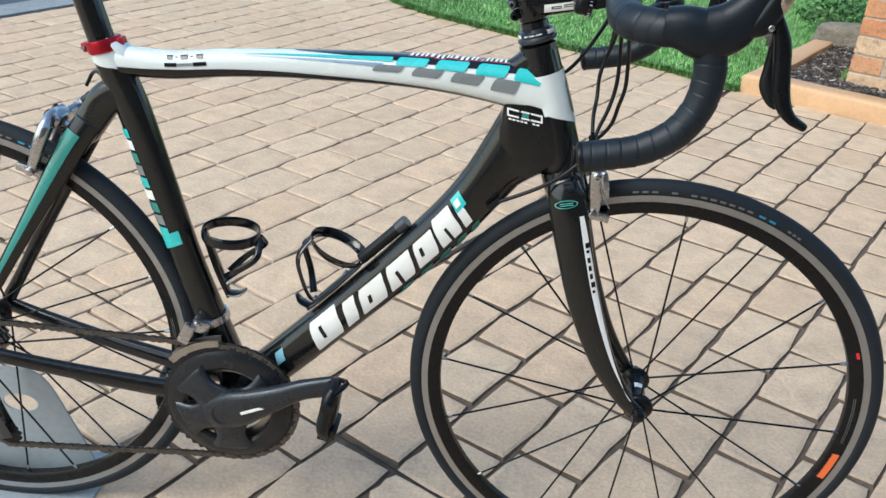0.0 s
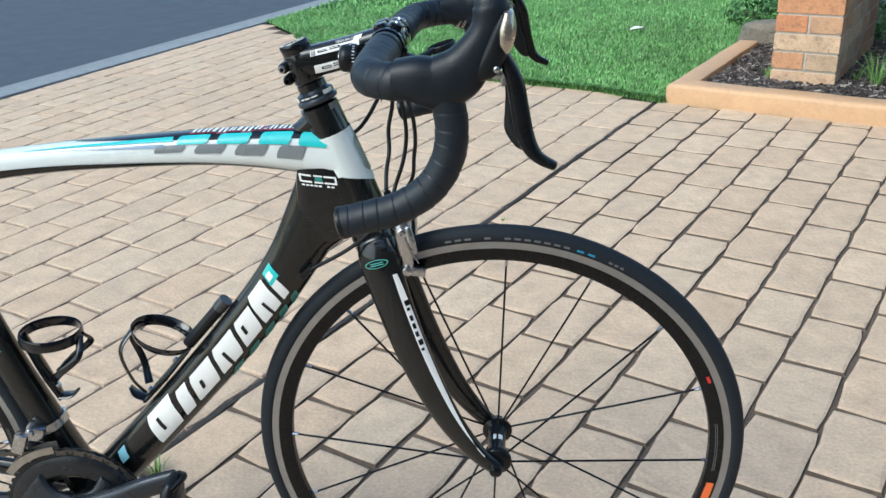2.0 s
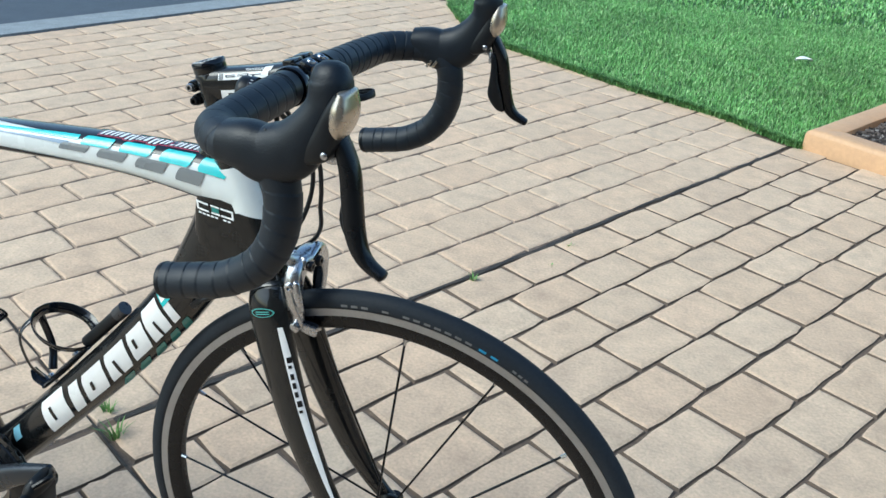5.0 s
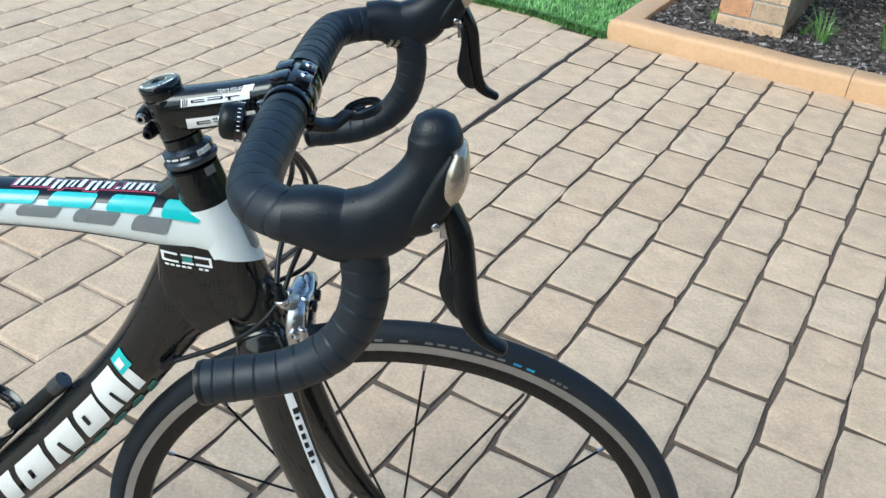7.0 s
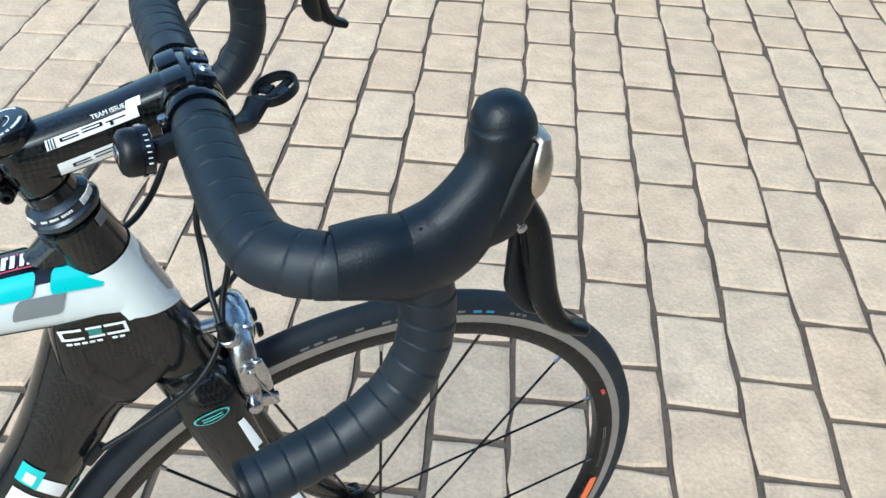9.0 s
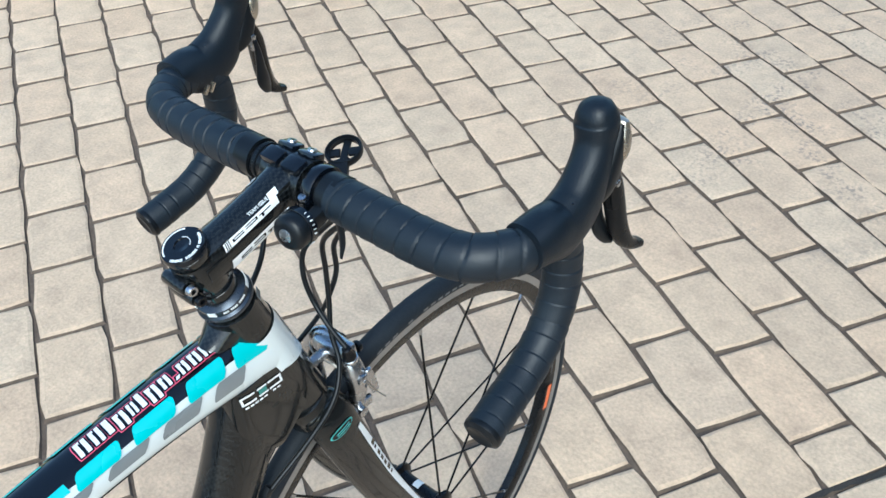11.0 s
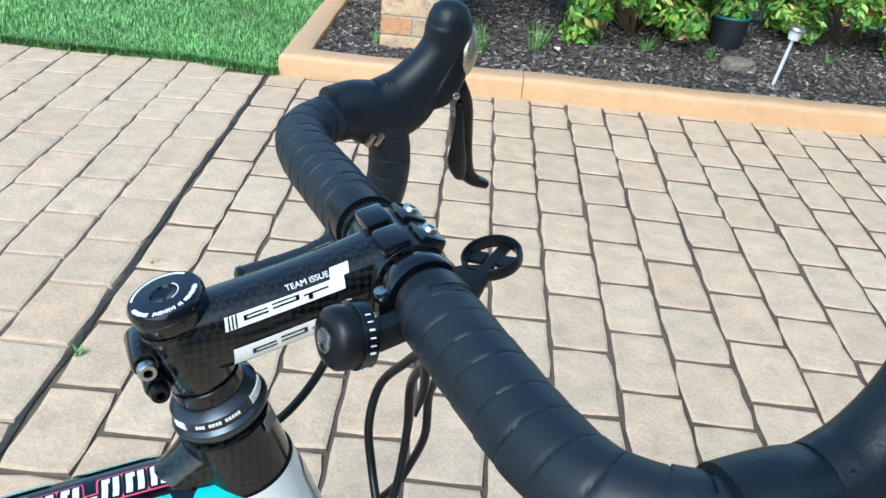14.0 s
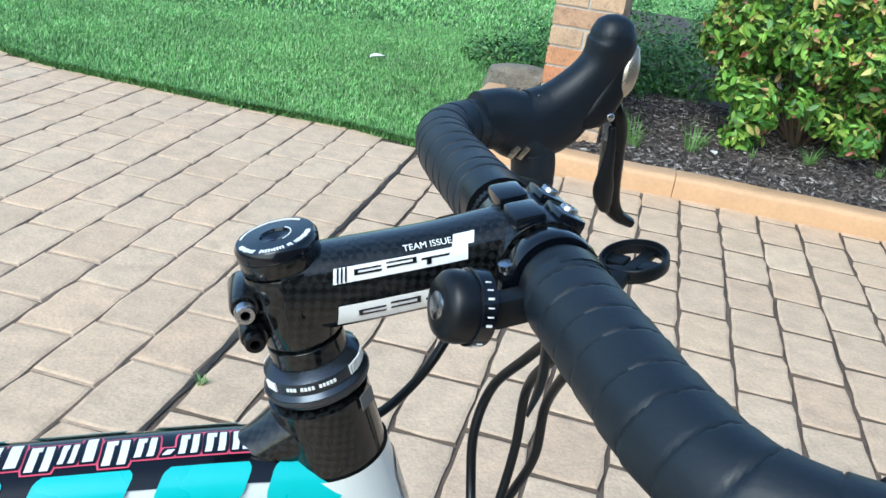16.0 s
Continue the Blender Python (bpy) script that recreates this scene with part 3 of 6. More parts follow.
# frame: lofted carbon tubes
TT_ST = [(-0.550, 0, 0.7705, 0.0190, 0.0175), (-0.48, 0, 0.770, 0.0178, 0.0178), (-0.406, 0, 0.779, 0.0172, 0.018), (-0.331, 0, 0.785, 0.0172, 0.019),
           (-0.257, 0, 0.788, 0.0182, 0.0205), (-0.184, 0, 0.790, 0.0196, 0.022), (-0.112, 0, 0.789, 0.0222, 0.0235), (-0.04, 0, 0.784, 0.0275, 0.0252), (0.011, 0, 0.7765, 0.0310, 0.0259)]
TT = Tube(TT_ST, power=2.6)
DT = Tube([(0.012, 0, 0.765, 0.034, 0.0225), (-0.004, 0, 0.735, 0.042, 0.0235), (-0.028, 0, 0.692, 0.039, 0.024), (-0.060, 0, 0.640, 0.034, 0.0245), (-0.100, 0, 0.585, 0.0325, 0.0245), (-0.168, 0, 0.506, 0.032, 0.0245),
           (-0.250, 0, 0.419, 0.031, 0.0255), (-0.330, 0, 0.337, 0.031, 0.028), (-0.405, 0, 0.262, 0.030, 0.033)], power=2.3)
STT = Tube([(-0.567, 0, 0.790, 0.0205, 0.0190), (-0.553, 0, 0.752, 0.0225, 0.0182), (-0.5345, 0, 0.70, 0.0228, 0.018), (-0.508, 0, 0.60, 0.023, 0.017), (-0.478, 0, 0.49, 0.022, 0.018),
            (-0.447, 0, 0.39, 0.023, 0.022), (-0.407, 0, 0.262, 0.026, 0.030)], up=(1, 0, 0), power=2.3)
HT = Tube([(-0.0085, 0, 0.838, 0.0235, 0.0235), (0.0035, 0, 0.80, 0.0252, 0.0245), (0.0180, 0, 0.755, 0.027, 0.0245), (0.031, 0, 0.715, 0.028, 0.0245), (0.0455, 0, 0.672, 0.0275, 0.026)], up=(1, 0, 0), power=2.0)
g = Geo()
DT.body(g, 28)
Tube([(-0.062, 0, 0.640, 0.028, 0.0225), (-0.025, 0, 0.676, 0.030, 0.0235), (0.015, 0, 0.702, 0.030, 0.0245), (0.036, 0, 0.712, 0.028, 0.0245)], power=2.3).body(g, 24, 0.3)
STT.body(g, 24)
HT.body(g, 28, 0.1)
sweep(g, [(-0.405, -0.036, 0.262), (-0.405, 0.036, 0.262)], 0.025, 20, 2)
# flat-sided gusset behind the head tube, and the single stay behind the seat tube
GUSSET = ((0.765, -0.008, 0.034, 0.0240), (0.740, -0.006, 0.040, 0.0248), (0.705, 0.000, 0.0445, 0.0248), (0.680, 0.016, 0.034, 0.0245))
Tube([(x, 0, z, a, b) for z, x, a, b in GUSSET], up=(1, 0, 0), power=5.0).body(g, 40, 0.15)
# smooth saddle between the top tube and the head tube
Tube([(-0.050, 0, 0.7965, 0.0120, 0.0100), (-0.040, 0, 0.7995, 0.0138, 0.0122), (-0.029, 0, 0.8065, 0.0142, 0.0150), (-0.018, 0, 0.8170, 0.0142, 0.0180), (-0.008, 0, 0.827, 0.0140, 0.0210)], power=2.2).body(g, 28, 0.3)
Tube([(-0.535, 0, 0.735, 0.020, 0.0165), (-0.568, 0, 0.7185, 0.0225, 0.0170), (-0.588, 0, 0.6935, 0.0215, 0.0185), (-0.606, 0, 0.668, 0.0205, 0.0215), (-0.614, 0, 0.655, 0.014, 0.020)], up=(-1, 0, 1), power=2.6).body(g, 24, 0.3)
for s in (-1, 1):
    SS = Tube([(-0.596, s * 0.010, 0.684, 0.019, 0.012), (-0.625, s * 0.021, 0.640, 0.019, 0.0095), (-0.69, s * 0.040, 0.53, 0.013, 0.008), (-0.755, s * 0.056, 0.42, 0.010, 0.0075), (-0.803, s * 0.064, 0.342, 0.011, 0.006)], up=(-1, 0, 0.5))
    SS.body(g, 16)
    CS = Tube([(-0.42, s * 0.026, 0.264, 0.019, 0.012), (-0.50, s * 0.034, 0.272, 0.016, 0.011), (-0.62, s * 0.045, 0.292, 0.014, 0.010), (-0.74, s * 0.058, 0.318, 0.012, 0.009), (-0.808, s * 0.065, 0.334, 0.014, 0.006)])
    CS.body(g, 16)
    if s < 0:
        SS_R = SS
frame_part = part("frame", g, M_CARBON, bike, "glossy black carbon frame with woven texture", FR)


def under(q):
    """Where the white ends on the top tube's side, in degrees."""
    return float(np.interp(q, [0, 0.13, 0.33, 0.55, 0.68, 0.9, 1], [-10, -3, -11, -25, -36, -53, -60]))


tt = part("top_tube", Tube([(-0.560, 0, 0.797, 0.005, 0.0165), (-0.548, 0, 0.7895, 0.0085, 0.0172), (-0.535, 0, 0.7790, 0.0085, 0.0165)], up=(1, 0, 1)).body(TT.body(Geo(), 36, 0.03, cap0=0.05), 16), M_WHITE_PAINT, bike, "white curved top tube with celeste and grey blocks", FR)
part("underside", TT.patch(Geo(), 0, 0.95, lambda q: -180 - under(q), under, 0.0007, 40, 14), M_BLACK_GLOSS, tt, "black underside")
part("top_panel", TT.patch(Geo(), 0.40, 0.99, lambda q: 90 - 52 * min(1, q * 2.2) ** 0.8, lambda q: 90 + 52 * min(1, q * 2.2) ** 0.8, 0.0007, 40, 12), M_BLACK_GLOSS, tt, "black tapered upper panel")
for s in (0, 1):
    k = (lambda d: d) if not s else (lambda d: 180 - d)
    part("celeste_sweep", TT.patch(Geo(), 0.30, 0.62, (lambda q, k=k: k(50 - 12 * q)), (lambda q, k=k: k(52 + 10 * q)), 0.0011, 20, 4), M_CELESTE, tt, "celeste flash")
    part("blue_sweep", TT.patch(Geo(), 0.28, 0.60, (lambda q, k=k: k(40 - 26 * q)), (lambda q, k=k: k(42 - 12 * q)), 0.0010, 20, 3), M_BLUEGREY, tt, "blue-grey flash")
    for i in range(4):
        u = 0.625 + i * 0.086
        part("celeste_block", TT.patch(Geo(), u, u + (0.066 if i < 3 else 0.085), k(24 - 2 * i), k(62), 0.0016, 6, 8, 0.010, 0.06), M_CELESTE, tt)
        if i < 4:
            part("grey_block", TT.patch(Geo(), u - 0.050, u + 0.012, k(2 - 3 * i), k(24 - 2 * i), 0.0010, 6, 8, 0.012, 0.06), M_GREY_PAINT, tt)
    g = Geo()
    for u0_, u1_, a0_, a1_ in ((0.128, 0.142, 30, 52), (0.147, 0.154, 38, 44), (0.160, 0.176, 30, 52), (0.182, 0.189, 38, 44), (0.195, 0.210, 30, 52), (0.122, 0.150, 2, 14), (0.188, 0.216, 2, 14)):
        TT.patch(g, u0_, u1_, k(a0_), k(a1_), 0.001, 2, 3)
    part("size_mark", g, M_BLACK_GLOSS, tt, "small black printed marks")
    part("size_bar", TT.patch(Geo(), 0.150, 0.188, k(4), k(12), 0.001, 2, 3), M_GREY_PAINT, tt)
# printed word on the upper panel: white letter-sized bars inside one pink outline
W0, WP = 0.655, 0.0233
glyphs = [(0.82, 0, 1), (0.74, 0, 1), (0.40, 0, 1), (0.78, -1, 0), (0.55, 0, 0), (0.36, 0, 1), (0.78, -1, 0), (0.66, 0, 0), (0.28, 0, -1), (0.66, 0, 0), (0.74, 0, 0), (1.12, 0, 0)]
spans, u = [], W0
for wd, dn, tall in glyphs:
    spans.append((u, u + 0.0205 * wd, 77 + 7 * min(dn, 0), {1: 102, 0: 96, -1: 83}[tall]))
    u += 0.0205 * wd + 0.0056
for ink, grow, deg_, off in ((M_PINK_INK, 0.0040, 4.2, 0.0010), (M_BLACK_GLOSS, 0.0026, 2.4, 0.0013)):
    for u0_, u1_, lo, hi in spans:
        part("sticker_edge", TT.patch(Geo(), u0_ - grow, u1_ + grow, lo - deg_, hi + deg_, off, 3, 6, 0.004, 0.06), ink, tt)
for u0_, u1_, lo, hi in spans:
    w_ = u1_ - u0_
    if w_ < 0.009:
        cuts_ = ((0.0, 1.0),)
    elif w_ > 0.020:
        cuts_ = ((0.0, 0.24), (0.38, 0.62), (0.76, 1.0))
    else:
        cuts_ = ((0.0, 0.36), (0.64, 1.0))
    for b0, b1 in cuts_:
        part("sticker_bar", TT.patch(Geo(), u0_ + w_ * b0, u0_ + w_ * b1, lo, hi, 0.0016, 2, 4, 0.004), M_WHITE_INK, tt)
    if len(cuts_) > 1:
        part("sticker_bar", TT.patch(Geo(), u0_ + w_ * 0.30, u0_ + w_ * 0.70, hi - 5, hi, 0.0016, 2, 2, 0.001), M_WHITE_INK, tt)
# white head tube wrap and seat collar
wrap = Geo()
HT.patch(wrap, 0.225, 0.505, -100, 280, 0.0012, 12, 40)
HT.patch(wrap, 0.505, 0.63, lambda q: -8 + 84 * q, lambda q: 188 - 84 * q, 0.0012, 6, 24)
part("head_wrap", wrap, M_WHITE_PAINT, tt, "white painted head tube band")
wrap = Geo()
STT.patch(wrap, 0.0, 0.145, lambda q: -86 + 118 * q ** 1.7, lambda q: 266 - 118 * q ** 1.7, 0.0012, 12, 30)
part("seat_collar", wrap, M_WHITE_PAINT, tt, "white painted seat tube collar")
crest = Geo()
HT.patch(crest, 0.30, 0.55, 62, 118, 0.002, 6, 6, 0, 0.15)
part("head_badge", crest, M_GREY_PAINT, frame_part, "grey oval head badge")
# maker's word down the tube: slanted white blocks, one a letter, each with a short dark slot
for hi_u, lo_u, a0_, a1_, slot in ((0.815, 0.757, -34, 42, (-12, 18)), (0.747, 0.723, -32, 28, None), (0.714, 0.664, -32, 26, (-14, 2)), (0.655, 0.603, -30, 26, (-30, 4)), (0.594, 0.549, -29, 26, (-8, 8)), (0.540, 0.486, -28, 40, (-28, 4)), (0.477, 0.453, -28, 28, None)):
    for s in (0, 1):
        k = (lambda d: d) if not s else (lambda d: 180 - d)
        part("letter_block", DT.patch(Geo(), hi_u, lo_u, k(a0_), k(a1_), 0.0009, 4, 6, -0.022, 0.03), M_WHITE_INK, frame_part)
        if slot:
            mid_u, w_ = (hi_u + lo_u) / 2, 0.0034
            part("letter_slot", DT.patch(Geo(), mid_u + w_, mid_u - w_, k(slot[0]), k(slot[1]), 0.0013, 2, 4, -0.006, 0.05), M_BLACK_GLOSS, frame_part)
part("tube_label", DT.patch(Geo(), 0.462, 0.425, 8, 44, 0.0012, 4, 4, -0.012), M_CELESTE, frame_part, "celeste label")
part("tube_label", DT.patch(Geo(), 0.455, 0.436, 16, 32, 0.0016, 4, 4, -0.006), M_WHITE_INK, frame_part, "white bar on the celeste label")
for i in range(5):
    part("teal_dash", DT.patch(Geo(), 0.46 + i * 0.043, 0.487 + i * 0.043, -70, -38 - i, 0.001, 4, 4, -0.02, 0.1), M_TEAL, frame_part)
part("bottom_label", DT.patch(Geo(), 0.868, 0.886, 4, 36, 0.001, 4, 4, -0.01), M_PALE_BLUE, frame_part, "pale celeste label near the bottom bracket")
# small model mark under the white band: outlined shapes on the gusset's flat side
GZ = np.array(GUSSET)[::-1]


def gusset_skin(g, s0, s1, d0, d1, side, off=0.0009):
    """A patch on the gusset's side: s along the band, d below it, in metres."""
    n = max(2, int((s1 - s0) / 0.004))
    v = []
    for i in range(n + 1):
        s_ = s0 + (s1 - s0) * i / n
        for d_ in (d0, d1):
            x, z = -0.0395 + s_ * 0.990 + d_ * 0.10, 0.7600 - s_ * 0.139 - d_
            c_, a_, b_ = (np.interp(z, GZ[:, 0], GZ[:, q]) for q in (1, 2, 3))
            w_ = max(0.0, 1 - min(1.0, abs(x - c_) / a_) ** 5) ** 0.2
            y = max(w_ * b_, 0.0225) + off
            v.append((x, side * y, z))
    return g.add(v, [(2 * i, 2 * i + 1, 2 * i + 3, 2 * i + 2) for i in range(n)])


for side in (-1, 1):
    for s0_ in (0.001, 0.032):
        ring_ = gusset_skin(Geo(), s0_, s0_ + 0.0155, 0.0000, 0.0024, side)
        gusset_skin(ring_, s0_, s0_ + 0.0155, 0.0082, 0.0106, side)
        e_ = s0_ if s0_ < 0.02 else s0_ + 0.0130
        gusset_skin(ring_, e_, e_ + 0.0025, 0.0024, 0.0082, side)
        part("model_mark", ring_, M_WHITE_INK, frame_part, "small white outlined mark")
    gm = gusset_skin(Geo(), 0.0195, 0.0305, 0.0000, 0.0022, side)
    gusset_skin(gm, 0.0195, 0.0305, 0.0084, 0.0106, side)
    part("model_mark", gm, M_WHITE_INK, frame_part)
    part("mark_block", gusset_skin(Geo(), 0.0205, 0.0295, 0.0026, 0.0080, side), M_TEAL, frame_part)
    for q in range(8):
        if q != 5:
            part("mark_bar", gusset_skin(Geo(), 0.003 + q * 0.0052, 0.0068 + q * 0.0052, 0.0128, 0.0150, side), M_WHITE_INK, frame_part)
part("seat_stay_flash", SS_R.patch(Geo(), 0.12, 0.85, lambda q: -10 + 10 * q, lambda q: 55 - 30 * q, 0.0008, 20, 6), M_TEAL, frame_part, "teal flash along the seat stay")
for i in range(9):
    u = 0.36 + i * 0.028
    part("pattern_block", STT.patch(Geo(), u, u + 0.022, -75 + i * 3, -25 + i * 2, 0.001, 3, 4, 0.006), (M_CELESTE, M_WHITE_INK, M_TEAL, M_GREY_PAINT)[i % 4], frame_part)
part("pattern_block", STT.patch(Geo(), 0.61, 0.64, -75, 20, 0.001, 3, 6, -0.01), M_CELESTE, frame_part, "celeste band on the seat tube")

# seatpost and clamp
sp = part("seatpost", sweep(Geo(), [(-0.563, 0, 0.77), (-0.62, 0, 0.98)], 0.0172, 24, 4), M_CARBON, bike, "black carbon seatpost", FR)
ax = Vector((-0.057, 0, 0.21)).normalized()
g = lathe(Geo(), [(0.0195, -0.008), (0.0225, -0.008), (0.0232, -0.006), (0.0232, 0.006), (0.0225, 0.008), (0.0195, 0.008)], 32, along((-0.5665, 0, 0.789), ax))
box(g, (0.018, 0.012, 0.013), along((-0.545, 0, 0.794), ax), 0.003)
box(g, (0.012, 0.012, 0.013), along((-0.590, 0, 0.784), ax), 0.003)
clamp = part("seat_clamp", g, M_RED_ANO, bike, "red anodised seat clamp", FR)
part("bolt", sweep(Geo(), [(-0.592, -0.010, 0.784), (-0.592, 0.010, 0.784)], 0.003, 10, 2), M_SILVER, clamp)


# wheels
def wheel(name, at, spokes, phase, label, cassette, m):
    g = lathe(Geo(), [(0.2935, 0.0), (0.2945, 0.006), (0.2995, 0.0088), (0.3110, 0.0098), (0.3225, 0.0103), (0.3240, 0.0085), (0.3240, -0.0085), (0.3225, -0.0103), (0.3110, -0.0098), (0.2995, -0.0088), (0.2945, -0.006)], 128, axis_y(0, 0, 0), True)
    rim = part(name, g, M_BLACK_ALU, bike, label, m @ Matrix.Translation(at))
    g = Geo()
    for s in (-1, 1):
        lathe(g, [(0.3128, s * 0.0094), (0.3128, s * 0.0104), (0.3222, s * 0.0109), (0.3222, s * 0.0099)], 128, axis_y(0, 0, 0), True)
    part("brake_track", g, M_RIM_TRACK, rim, "worn bare metal brake track")
    prof = [(0.3219, -0.0098), (0.3232, -0.0113), (0.3265, -0.0125), (0.3310, -0.0122), (0.3362, -0.0100), (0.3398, -0.0062), (0.3418, 0.0)]
    prof = prof + [(r, -h) for r, h in prof[-2::-1]] + [(0.3235, 0.0)]
    tyre = part("tyre", lathe(Geo(), prof, 144, axis_y(0, 0, 0), True), M_TYRE, rim, "black slick road tyre")
    # printed word along the tyre wall and marks on the rim, as plain bars
    def arc(gg, a0, a1, r0, r1, y, n=6):
        v = []
        for i in range(n + 1):
            a = radians(a0 + (a1 - a0) * i / n)
            for r in (r0, r1):
                v.append((r * math.cos(a), y + (0.0 if r == r0 else 0.0), r * math.sin(a)))
        return gg.add(v, [(2 * i, 2 * i + 1, 2 * i + 3, 2 * i + 2) for i in range(n)])
    for i in range(13):
        if i not in (3, 5):
            part("print_bar", arc(Geo(), 99 - i * 2.2, 100.4 - i * 2.2, 0.3262, 0.3292, -0.01275), M_GREY_INK, rim)
    for i in range(2):
        part("print_bar", arc(Geo(), 69.4 - i * 2.6, 71 - i * 2.6, 0.3262, 0.3292, -0.01275), M_BLUE_INK, rim, "blue letter-sized bar")
    for i in range(3):
        part("print_bar", arc(Geo(), 62.5 - i * 1.4, 63.4 - i * 1.4, 0.3262, 0.3292, -0.01275), M_GREY_INK, rim)
    g = Geo()
    arc(g, -6, 9, 0.3015, 0.3023, -0.0097)
    arc(g, -6, 9, 0.3040, 0.3048, -0.0098)
    part("rim_print", g, M_GREY_INK, rim, "fine grey lines of print")
    if not cassette:
        part("rim_mark", arc(Geo(), 21.6, 23.6, 0.3055, 0.3095, -0.0103), M_RED_INK, rim, "small red flash")
        part("warning_label", arc(Geo(), -19, -10, 0.2985, 0.3095, -0.0102), M_ORANGE, rim, "orange warning label")
    hub = part("hub", lathe(Geo(), [(0.006, -0.050), (0.011, -0.050), (0.011, -0.042), (0.019, -0.040), (0.0215, -0.037), (0.0215, -0.033), (0.015, -0.029), (0.0125, -0.02), (0.0125, 0.02), (0.015, 0.029), (0.0215, 0.033), (0.0215, 0.037), (0.019, 0.040), (0.011, 0.042), (0.011, 0.050), (0.006, 0.050)], 28, axis_y(0, 0, 0)), M_BLACK_ALU, rim, "black anodised hub")
    g = sweep(Geo(), [(0, -0.062, 0), (0, 0.062, 0)], 0.0045, 12, 2)
    lathe(g, [(0.004, 0.049), (0.0085, 0.050), (0.0105, 0.054), (0.0085, 0.061), (0.004, 0.064)], 14, axis_y(0, 0, 0))
    lathe(g, [(0.004, -0.049), (0.010, -0.050), (0.010, -0.058), (0.004, -0.060)], 14, axis_y(0, 0, 0))
    part("axle", g, M_BLACK_ALU, rim, "quick release axle ends")
    if not cassette:
        g = Geo()
        for i in range(4):
            a = radians(60 + i * 14)
            box(g, (0.004, 0.010, 0.0006), along((0.0129 * math.cos(a), 0.003, 0.0129 * math.sin(a)), (math.cos(a), 0, math.sin(a)), 90))
        part("hub_print", g, M_WHITE_INK, rim, "white letter-sized bars")
    sp = Geo()
    for i in range(spokes):
        a = radians(phase + 360 * i / spokes)
        s = -1 if i % 2 == 0 else 1
        tang = radians(0 if not cassette else 70 * (1 if (i // 2) % 2 else -1))
        p0 = Vector((0.0205 * math.cos(a + tang), s * 0.035, 0.0205 * math.sin(a + tang)))
        p1 = Vector((0.2980 * math.cos(a), s * 0.003, 0.2980 * math.sin(a)))
        part("spoke", sweep(Geo(), [p0, p1], 0.00155, 6, 1), M_BLACK_ALU, rim)
        pm = p1 + (p0 - p1).normalized() * 0.012
        part("nipple", sweep(Geo(), [p1, pm], [0.0027, 0.0023], 6, 1), M_SILVER, rim)
    a = radians(-96)
    part("valve", sweep(Geo(), [(0.2960 * math.cos(a), 0, 0.2960 * math.sin(a)), (0.235 * math.cos(a), 0, 0.235 * math.sin(a))], 0.003, 8, 1), M_BLACK_ALU, rim)
    if cassette:
        for i in range(8):
            r = 0.050 - i * 0.0043
            teeth = 24 - i * 2
            pr = Geo()
            v = []
            for y in (-0.0008, 0.0008):
                for j in range(teeth * 2):
                    rad = r + (0.003 if j % 2 else -0.001)
                    v.append((rad * math.cos(math.pi * j / teeth), -0.026 - i * 0.0042 + y, rad * math.sin(math.pi * j / teeth)))
            n = teeth * 2
            pr.add(v, [tuple(range(n)), tuple(range(2 * n - 1, n - 1, -1))] + [(j, (j + 1) % n, n + (j + 1) % n, n + j) for j in range(n)])
            part("sprocket", pr, M_STEEL, rim, smooth=False)
    return rim


wheel("front_wheel", (0.004, 0, HUB_Z), 16, -3.5, "front wheel with black spokes and a worn alloy brake track", False, Matrix())
wheel("rear_wheel", (-0.805, 0, HUB_Z - 0.005), 20, 4, "rear wheel with black spokes and a worn alloy brake track", True, FR)

# fork
g = Geo()
blades_ = []
for s in (-1, 1):
    B = Tube([(-0.150, s * 0.018, 0.664, 0.025, 0.014), (-0.144, s * 0.029, 0.640, 0.0265, 0.0130), (-0.128, s * 0.036, 0.580, 0.0245, 0.011), (-0.103, s * 0.041, 0.50, 0.0225, 0.0105),
              (-0.066, s * 0.045, 0.415, 0.018, 0.0095), (-0.028, s * 0.047, 0.358, 0.013, 0.008), (-0.002, s * 0.048, 0.334, 0.011, 0.0065)], up=(1, 0, 0.4))
    B.body(g, 20, 0.8)
    blades_.append(B)
Tube([(-0.160, 0, 0.678, 0.0265, 0.0255), (-0.155, 0, 0.664, 0.0275, 0.030), (-0.150, 0, 0.650, 0.0265, 0.032), (-0.147, 0, 0.642, 0.020, 0.024)], up=(1, 0, 0)).body(g, 24, 0.1)
fork = part("fork", g, M_CARBON, bike, "black carbon fork with curved blades", ST)
for B, k in ((blades_[0], lambda d: d), (blades_[1], lambda d: 180 - d)):
    part("fork_stripe", B.patch(Geo(), 0.22, 0.86, lambda q, k=k: k(30 + 10 * q), lambda q, k=k: k(34 + 30 * math.sin(math.pi * min(1, 0.08 + q)) ** 0.7), 0.0008, 24, 5), M_WHITE_INK, fork, "white tapered stripe")
g = Geo()
for i, w_ in enumerate((1.0, 0.5, 0.9, 0.9, 0.85, 0.9, 0.45)):
    u = 0.315 + i * 0.024
    blades_[0].patch(g, u, u + 0.017 * w_, 38, 50 + (6 if i in (0, 5) else 0), 0.0014, 2, 3)
part("stripe_bars", g, M_BLACK_GLOSS, fork, "black letter-sized bars on the stripe")
